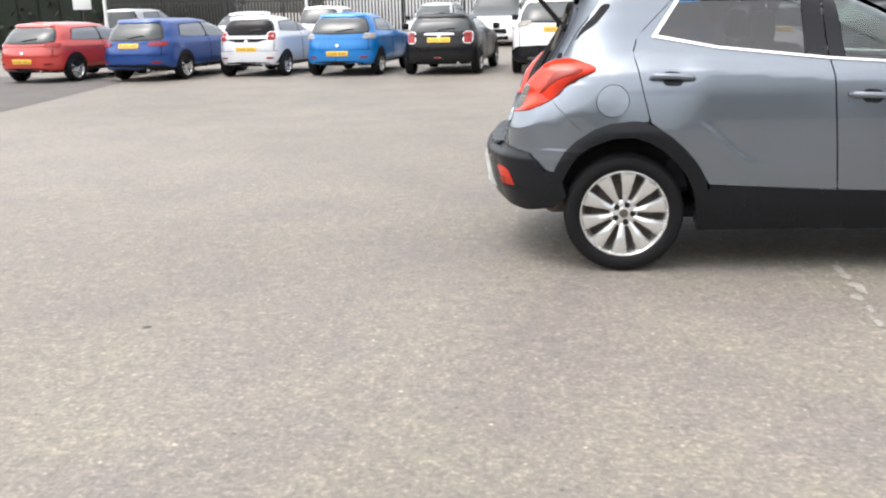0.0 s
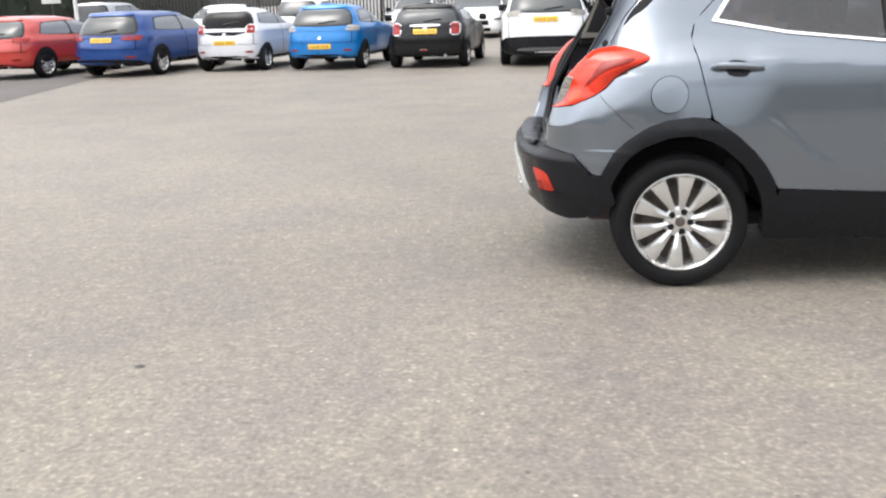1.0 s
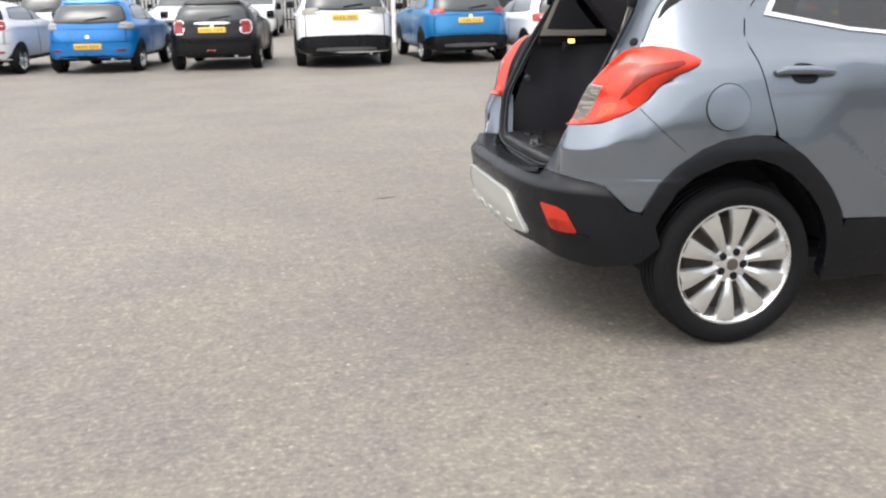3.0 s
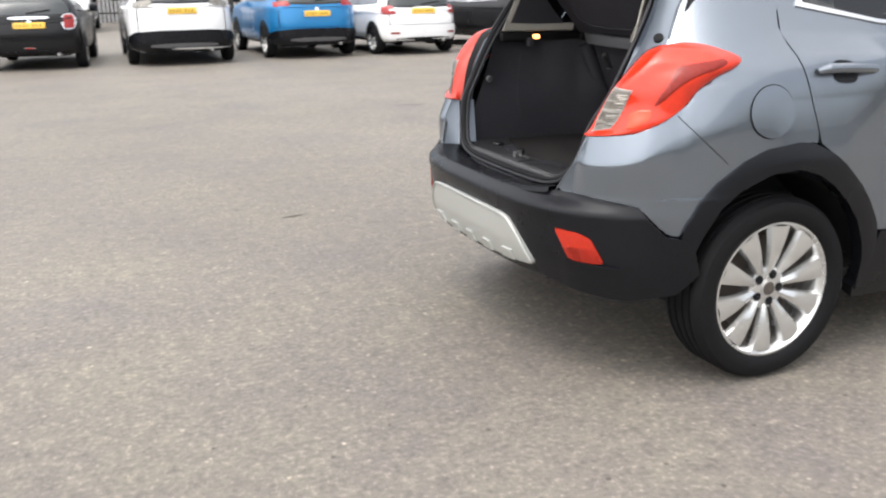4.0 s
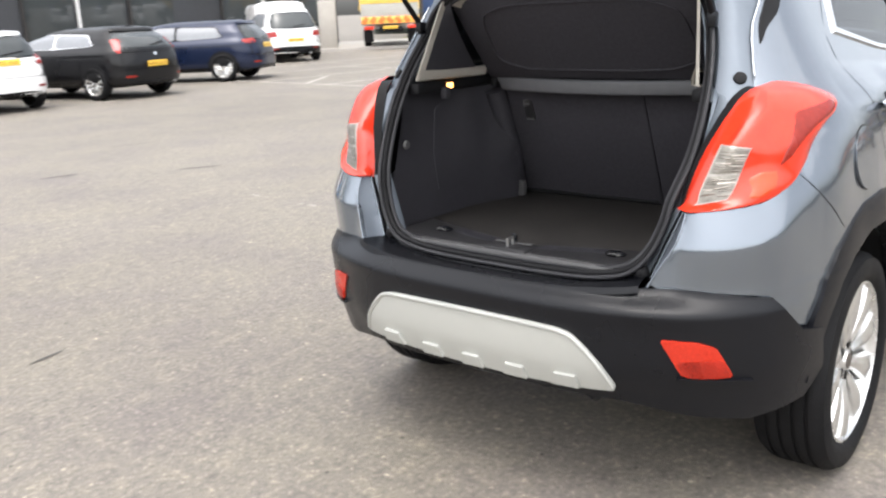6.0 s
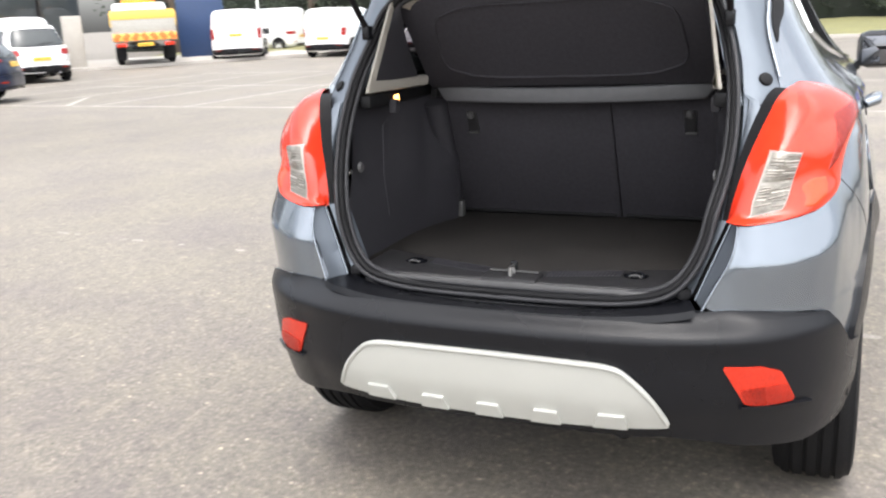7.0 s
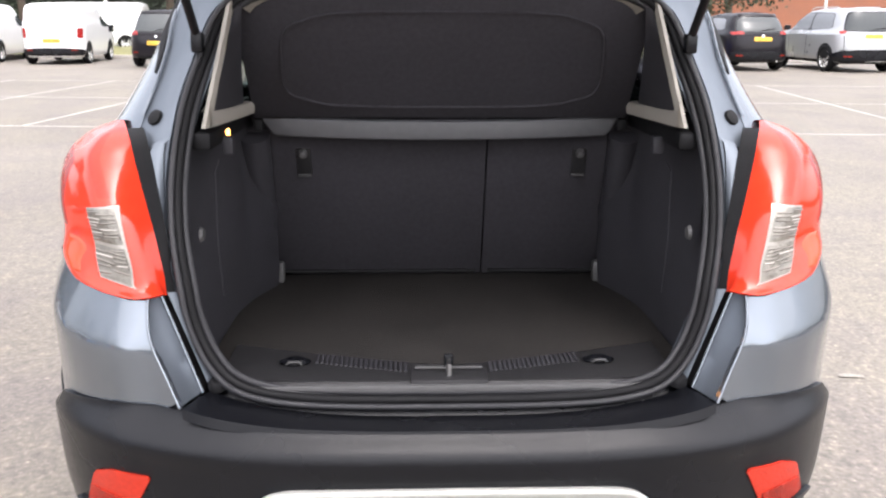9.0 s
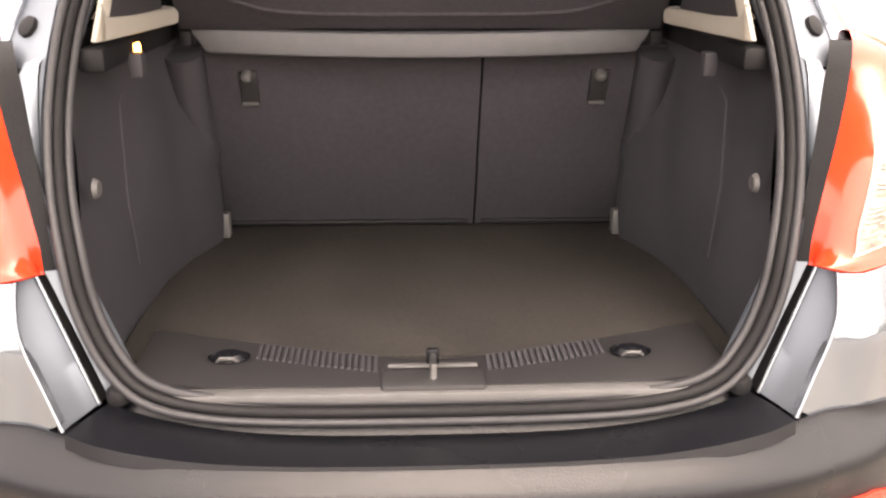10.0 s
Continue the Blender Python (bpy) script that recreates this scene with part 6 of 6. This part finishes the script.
BED_GREY = material("tipper_bed_grey", (0.36, 0.35, 0.32), 0.6, 0.2, vary=0.2, scale=5)


def block(name, lo, hi, mat, label, category, m=None, bevel=.01, kind="", group=""):
    return tagged(part(name, new_box(lo, hi, bevel), mat, None, "", m), label, category, group, kind)


# kerb and grass strip on the far side
for k in range(34):
    y = -26 + k * 1.6
    x = 30.2 + .09 * y
    block("kerb_stone", (-.075, -.795, -.05), (.075, .795, .12), KERB, "pale concrete kerb stone edging the grass", "kerb", pose(x, y, 0, 0, 0, -5.1), .012, "", "kerb stones")
bm = bmesh.new()
rows = []
for k in range(40):
    y = -28 + k * 1.5
    x = 30.28 + .09 * y
    rows.append([(x + u, y, .09 + .10 * random.random() * (u > .1) + u * .012) for u in (0, 1, 2.5, 4, 6, 9, 14)])
grid(bm, rows)
tagged(part("grass_bank", bm, GRASS), "rough green grass strip behind the parked vans", "grass", "", "structure")


def lamp_post(x, y):
    t = thing("street_lamp", pose(x, y, 0), "slim white painted lamp post", "street lamp", "lamp posts")
    part("post", tube(bmesh.new(), [(0, 0, 0), (0, 0, 1.2), (0, 0, 6.0)], [.075, .06, .045], 12), POST_WHITE, t)
    part("lantern", new_box((-.55, -.12, 5.95), (.05, .12, 6.05), .03), POST_WHITE, t)


for x, y in ((33, 11.6), (33, 24), (33, -15.8), (-14.9, 24.4), (-9.6, 31.2), (2.4, 23.5)):
    lamp_post(x, y)


sign = thing("notice_sign", pose(-16.8, 26.6, 0, 0, 0, 12), "small white notice sign on a thin post", "sign")
part("sign_board", new_box((-.32, -.012, 1.72), (.32, .012, 2.14), .006), POST_WHITE, sign, "white board")
part("sign_post", tube(bmesh.new(), [(0, .03, 0), (0, .03, 2.1)], .025, 8), FENCE, sign, "thin grey post")


def fence_run(x0, x1, y, h=2.4):
    f = thing("palisade_fence", pose(x0, y, 0), "dark steel palisade fence behind the second row", "fence")
    L = x1 - x0
    pale = finish(new_box((-.034, -.008, .08), (.034, .008, h), .006), FENCE)
    for k in range(int(L / .15)):
        part("pale", pale, None, f, "", pose(.05 + k * .15, 0, 0))
    for z in (.45, h - .45):
        part("rail", new_box((0, .01, z - .03), (L, .05, z + .03), .006), FENCE, f)
    for k in range(int(L / 2.75) + 1):
        part("fence_post", new_box((k * 2.75 - .04, .05, 0), (k * 2.75 + .04, .12, h), .006), FENCE, f)


fence_run(-20, 5.2, 35.5)


def tree(x, y, h=9.0, spread=3.2, low=2.4, seed=1, clumps=260):
    rnd = random.Random(seed)
    t = thing("tree", pose(x, y, 0), "broad leafy tree with a dark crown", "tree", "trees")
    bm = bmesh.new()
    tube(bm, [(0, 0, -.1), (.03, .02, h * .15), (-.04, .05, h * .35), (.05, 0, h * .62)], [.26, .19, .15, .06], 10)
    for k in range(7):
        a, z = rnd.random() * math.tau, h * (.24 + .05 * k)
        r = spread * (.5 + .4 * rnd.random())
        tube(bm, [(0, .03, z), (r * .5 * math.cos(a), r * .5 * math.sin(a), z + r * .35), (r * math.cos(a), r * math.sin(a), z + r * .5)], [.09, .05, .02], 6)
    part("trunk", bm, BARK, t)
    bm = bmesh.new()
    for k in range(clumps):
        a, u = rnd.random() * math.tau, rnd.random()
        z = low + (h - low) * u
        r = spread * math.sin(math.pi * (.12 + .83 * u)) ** .7 * math.sqrt(rnd.random()) * (.8 + .4 * rnd.random())
        c = Vector((r * math.cos(a), r * math.sin(a), z))
        for j in range(14):
            p = c + Vector((rnd.gauss(0, .22), rnd.gauss(0, .22), rnd.gauss(0, .18)))
            d1 = Vector((rnd.gauss(0, 1), rnd.gauss(0, 1), rnd.gauss(0, 1))).normalized() * .11
            d2 = d1.orthogonal().normalized() * .06
            bm.faces.new([bm.verts.new(p + v) for v in (-d1, -d2, d1, d2)])
    part("crown", bm, LEAF, t)


for i, (x, y, h, sp, low) in enumerate(((40, -9, 8, 3.4, 1.9), (43, -15.5, 9, 3.6, 2.0), (39, 4, 9, 3.8, .9), (40, 11, 10, 4.0, .8), (41, 18, 9, 4.0, .8), (41, 26, 9, 4, 1.0), (38, 33, 9, 4, .8), (44, -3, 9, 3.5, .9), (-18, 40, 9, 4, .6), (-10, 41, 9, 4, .8), (-3, 41, 8, 4, .9))):
    tree(x, y, h, sp, low, seed=10 + i)


def hedge(name, x0, y0, x1, y1, h, depth, seed, label, mat=HEDGE):
    rnd = random.Random(seed)
    p, q = Vector((x0, y0, 0)), Vector((x1, y1, 0))
    d = q - p
    s = Vector((-d.y, d.x, 0)).normalized()
    bm = bmesh.new()
    n = int(d.length * 60)
    for k in range(n):
        c = p + d * rnd.random() + s * depth * (rnd.random() - .5) + Vector((0, 0, h * rnd.random() * (.88 + .2 * rnd.random())))
        d1 = Vector((rnd.gauss(0, 1), rnd.gauss(0, 1), rnd.gauss(0, 1))).normalized() * .20
        d2 = d1.orthogonal().normalized() * .12
        bm.faces.new([bm.verts.new(c + v) for v in (-d1, -d2, d1, d2)])
    for i in range(int(d.length)):
        box(bm, (-.55, -depth * .3, 0), (.55, depth * .3, h * (.75 + .15 * rnd.random())), 0, Matrix.Translation(p + d * (i + .5) / int(d.length)) @ pose(0, 0, 0, 0, 0, math.degrees(math.atan2(d.y, d.x))))
    tagged(part(name, bm, mat), label, "hedge", "", "stuff")


hedge("far_hedge", 46, -4, 44, 42, 4.5, 2.0, 3, "dense dark hedge and trees behind the vans")
hedge("side_hedge", -34, 36, -15, 38, 4.0, 2.0, 4, "dense dark hedge beside the fence")
hedge("bank_hedge", 47.5, -16.2, 46.5, -9, 1.9, 2.2, 5, "dry olive-brown bushes beside the brick building", OLIVE)
hedge("garden_hedge", 49.5, -16.5, 49, -3, 3.6, 2.0, 6, "tall dull green bushes behind the dry bank", GARDEN)

# brick building beyond the far side
b = thing("brick_building", pose(50, -20, 0), "long orange brick building with a low roof", "building")
part("wall", new_box((0, -22, 0), (10, 4, 4.2)), BRICK, b, "orange brick wall")
part("roof", new_box((-.4, -22.4, 4.2), (10.4, 4.4, 4.5), .05), CLAD_DARK, b, "dark roof edge")
for k in range(4):
    y = -18 + k * 5.5
    wdw = part("window", new_box((-.05, y, 2.9), (.02, y + 1.6, 3.8), .01), DARK_GLASS, b, "dark window")
    part("window_frame", new_box((-.07, y - .06, 2.82), (-.01, y + 1.66, 2.90), .01), POST_WHITE, wdw)

# showroom behind the far row
b = thing("showroom_building", pose(5.6, 32, 0, 0, 0, -8), "dark clad showroom with tall windows and white posts", "building")
part("wall", new_box((0, .3, 0), (22, 14, 5.5)), CLAD_DARK, b, "dark cladding wall")
part("roof", new_box((-.4, -.3, 5.5), (22.4, 14.4, 5.9), .05), CLAD_DARK, b)
for k in range(11):
    if k in (3, 7):
        continue
    p = part("window", new_box((k * 2 + .12, .24, .35), (k * 2 + 1.88, .28, 4.6), .004), GREY_GLASS, b, "tall showroom window")
    part("window_frame", new_box((k * 2, .16, 0), (k * 2 + .10, .30, 5.5), .01), POST_WHITE if k % 2 else FENCE, p)

# pale block added so that the fence's gaps come out bright
block("pale_backing_block", (0, 0, 0), (15, 4, 3.2), POST_WHITE, "pale block added behind the fence to brighten its gaps", "shed", pose(-10.5, 38.5, 0), .03)

# blue clad tower and brick pillar by the vans
block("blue_cabin", (-1.0, -1.0, 0), (1.0, 1.0, 3.0), CLAD_BLUE, "tall dark blue clad cabin behind the vans", "cabin", pose(31.0, 25.7, 0, 0, 0, 38), .03)
block("gate_pillar", (-.35, -.35, 0), (.35, .35, 2.0), KERB, "pale stone gate pillar by the tipper", "pillar", pose(23.6, 25.9, 0, 0, 0, 44), .03)

# unseen plain walls added to close the place and darken low reflections behind the walk
WALL = material("unseen_dark_wall", (0.055, 0.052, 0.050), 0.9, vary=0.2, scale=1.5, bump=0.2, bump_scale=20)
for name, lo, hi in (("unseen_wall_south", (-28, -28.4, 0), (48, -28, 2.0)), ("unseen_wall_west", (-28.4, -28, 0), (-28, 34, 2.6))):
    tagged(part(name, new_box(lo, hi), WALL), "unseen plain dark wall added to shape low reflections", "wall", "", "structure")


# ---- tipper lorry ----
tp = thing("tipper_lorry", pose(25.0, 23.75, .12, 0, 0, 43) @ Matrix.Scale(1.08, 4), "white and yellow tipper lorry with orange chevrons on its tail", "lorry")
part("chassis", new_box((-1.1, -.45, .50), (4.2, .45, .68), .03), BLACK_TRIM, tp, "dark chassis")
bed = part("bed", new_box((-1.25, -1.05, .78), (2.2, 1.05, 1.30), .03), BED_GREY, tp, "grey tipper body")
part("tail_board", new_box((-1.31, -1.04, .86), (-1.25, 1.04, 1.62), .02), BED_GREY, bed, "grey tail board")
part("yellow_band", new_box((-1.325, -1.04, 1.52), (-1.31, 1.04, 1.82), .005), YELLOW, bed, "yellow upper band")
part("chevron_board", new_box((-1.325, -1.04, .82), (-1.31, 1.04, 1.06), .005), YELLOW, bed, "yellow chevron board")
for k in range(-3, 4):
    part("chevron", new_box((-1.334, -.09, -.13), (-1.325, .09, .13), .002, m=pose(0, k * .30, .94, 38 if k > 0 else -38)), ORANGE, bed, "orange chevron stripe")
for s_ in (-1, 1):
    part("bed_side", new_box((-1.25, s_ * 1.05 - .03, 1.28), (2.2, s_ * 1.05 + .03, 1.75), .01), YELLOW, bed, "yellow side board")
    part("tail_lamp", new_box((-1.30, s_ * .78 - .17, .62), (-1.24, s_ * .78 + .17, .74), .02), RED_LENS, tp, "red tail lamp")
    part("mud_flap", new_box((-.52, s_ * .82 - .18, .16), (-.50, s_ * .82 + .18, .60), .005), RUBBER, tp)
    for xw in (0, 3.2):
        wheel(tp, pose(xw, s_ * .86, .36, 0, 0, 180 if s_ > 0 else 0), .36, .23, .24, 8)
cab = part("cab", new_box((2.35, -.98, .55), (4.3, .98, 2.15), .14), WHITE_CAR, tp, "white cab")
part("rear_window", new_box((2.335, -.6, 1.45), (2.36, .6, 1.9), .01), DARK_GLASS, cab, "dark cab rear window")
part("beacon_bar", new_box((2.6, -.6, 2.15), (2.85, .6, 2.27), .03), AMBER_PLASTIC, cab, "amber beacon bar")
number_plate(tp, pose(-1.32, 0, .68, 0, 0, -90))

# ---- ground marks ----
def ground_patch(name, pts, mat, label, category, z=.004, soft=2):
    bm = bmesh.new()
    q = rounded(list(pts), soft, .2)
    bm.faces.new([bm.verts.new((x, y, z)) for x, y in q])
    return tagged(part(name, bm, mat), label, category, "", "structure")


ground_patch("asphalt_patch", ((-9.08, 7.6), (-9.9, 15.0), (-22, 20), (-30, 16), (-30, 2)), DARK_ASPHALT, "darker asphalt under the parked row", "ground", soft=0)
apron = bmesh.new()
vs = [apron.verts.new((x, y, z)) for z in (-.02, .12) for x, y in ((21.6, 25.6), (30.2, 18.0), (36, 24), (27, 34))]
for f in ((4, 5, 6, 7), (0, 1, 5, 4), (1, 2, 6, 5), (2, 3, 7, 6), (3, 0, 4, 7)):
    apron.faces.new([vs[i] for i in f])
bmesh.ops.bevel(apron, geom=apron.edges[:], offset=.015, segments=2, affect="EDGES")
tagged(part("concrete_apron", apron, KERB), "pale raised concrete apron by the lorry", "pavement", "", "structure")
for cx, cy, L, w, a in ((-.97, 2.25, .20, .022, 8), (1.62, 6.92, .42, .05, -22), (2.6, 6.0, .5, .05, -35), (19.9, 6.5, .7, .25, -40), (-2.4, -1.86, .05, .03, 20), (3.3, 8.3, .6, .03, -20)):
    c, d = math.cos(radians(a)), math.sin(radians(a))
    ground_patch("asphalt_crack", [(cx + u * L * c - v * w * d, cy + u * L * d + v * w * c) for u, v in ((-.5, -.2), (-.1, -.5), (.3, -.3), (.5, .1), (.2, .5), (-.3, .3))], CRACK, "short dark crack in the asphalt", "crack", soft=1)
rnd = random.Random(5)
for x0, y0, x1, y1, n, w in ((1.93, 4.5, 1.72, 1.9, 9, .032), (1.25, -.55, 1.12, -1.75, 8, .055), (10.0, 14.0, 10.75, 13.0, 3, .10)):
    d = Vector((x1 - x0, y1 - y0)).normalized()
    for k in range(n):
        u, off = (k + .1 + .8 * rnd.random()) / n, w * 1.1 * (rnd.random() - .5)
        cx, cy = x0 + (x1 - x0) * u - d.y * off, y0 + (y1 - y0) * u + d.x * off
        L, wide = .03 + .09 * rnd.random() ** 2, w * (.35 + .65 * rnd.random())
        edge = [(math.cos(b) * L * (.55 + .45 * rnd.random()), math.sin(b) * wide * (.45 + .55 * rnd.random())) for b in (math.tau * i / 11 for i in range(11))]
        ground_patch("worn_line", [(cx + d.x * a - d.y * b, cy + d.y * a + d.x * b) for a, b in edge], WORN_PAINT, "fleck of a worn white line", "road marking", z=.003 + .0004 * k, soft=1)
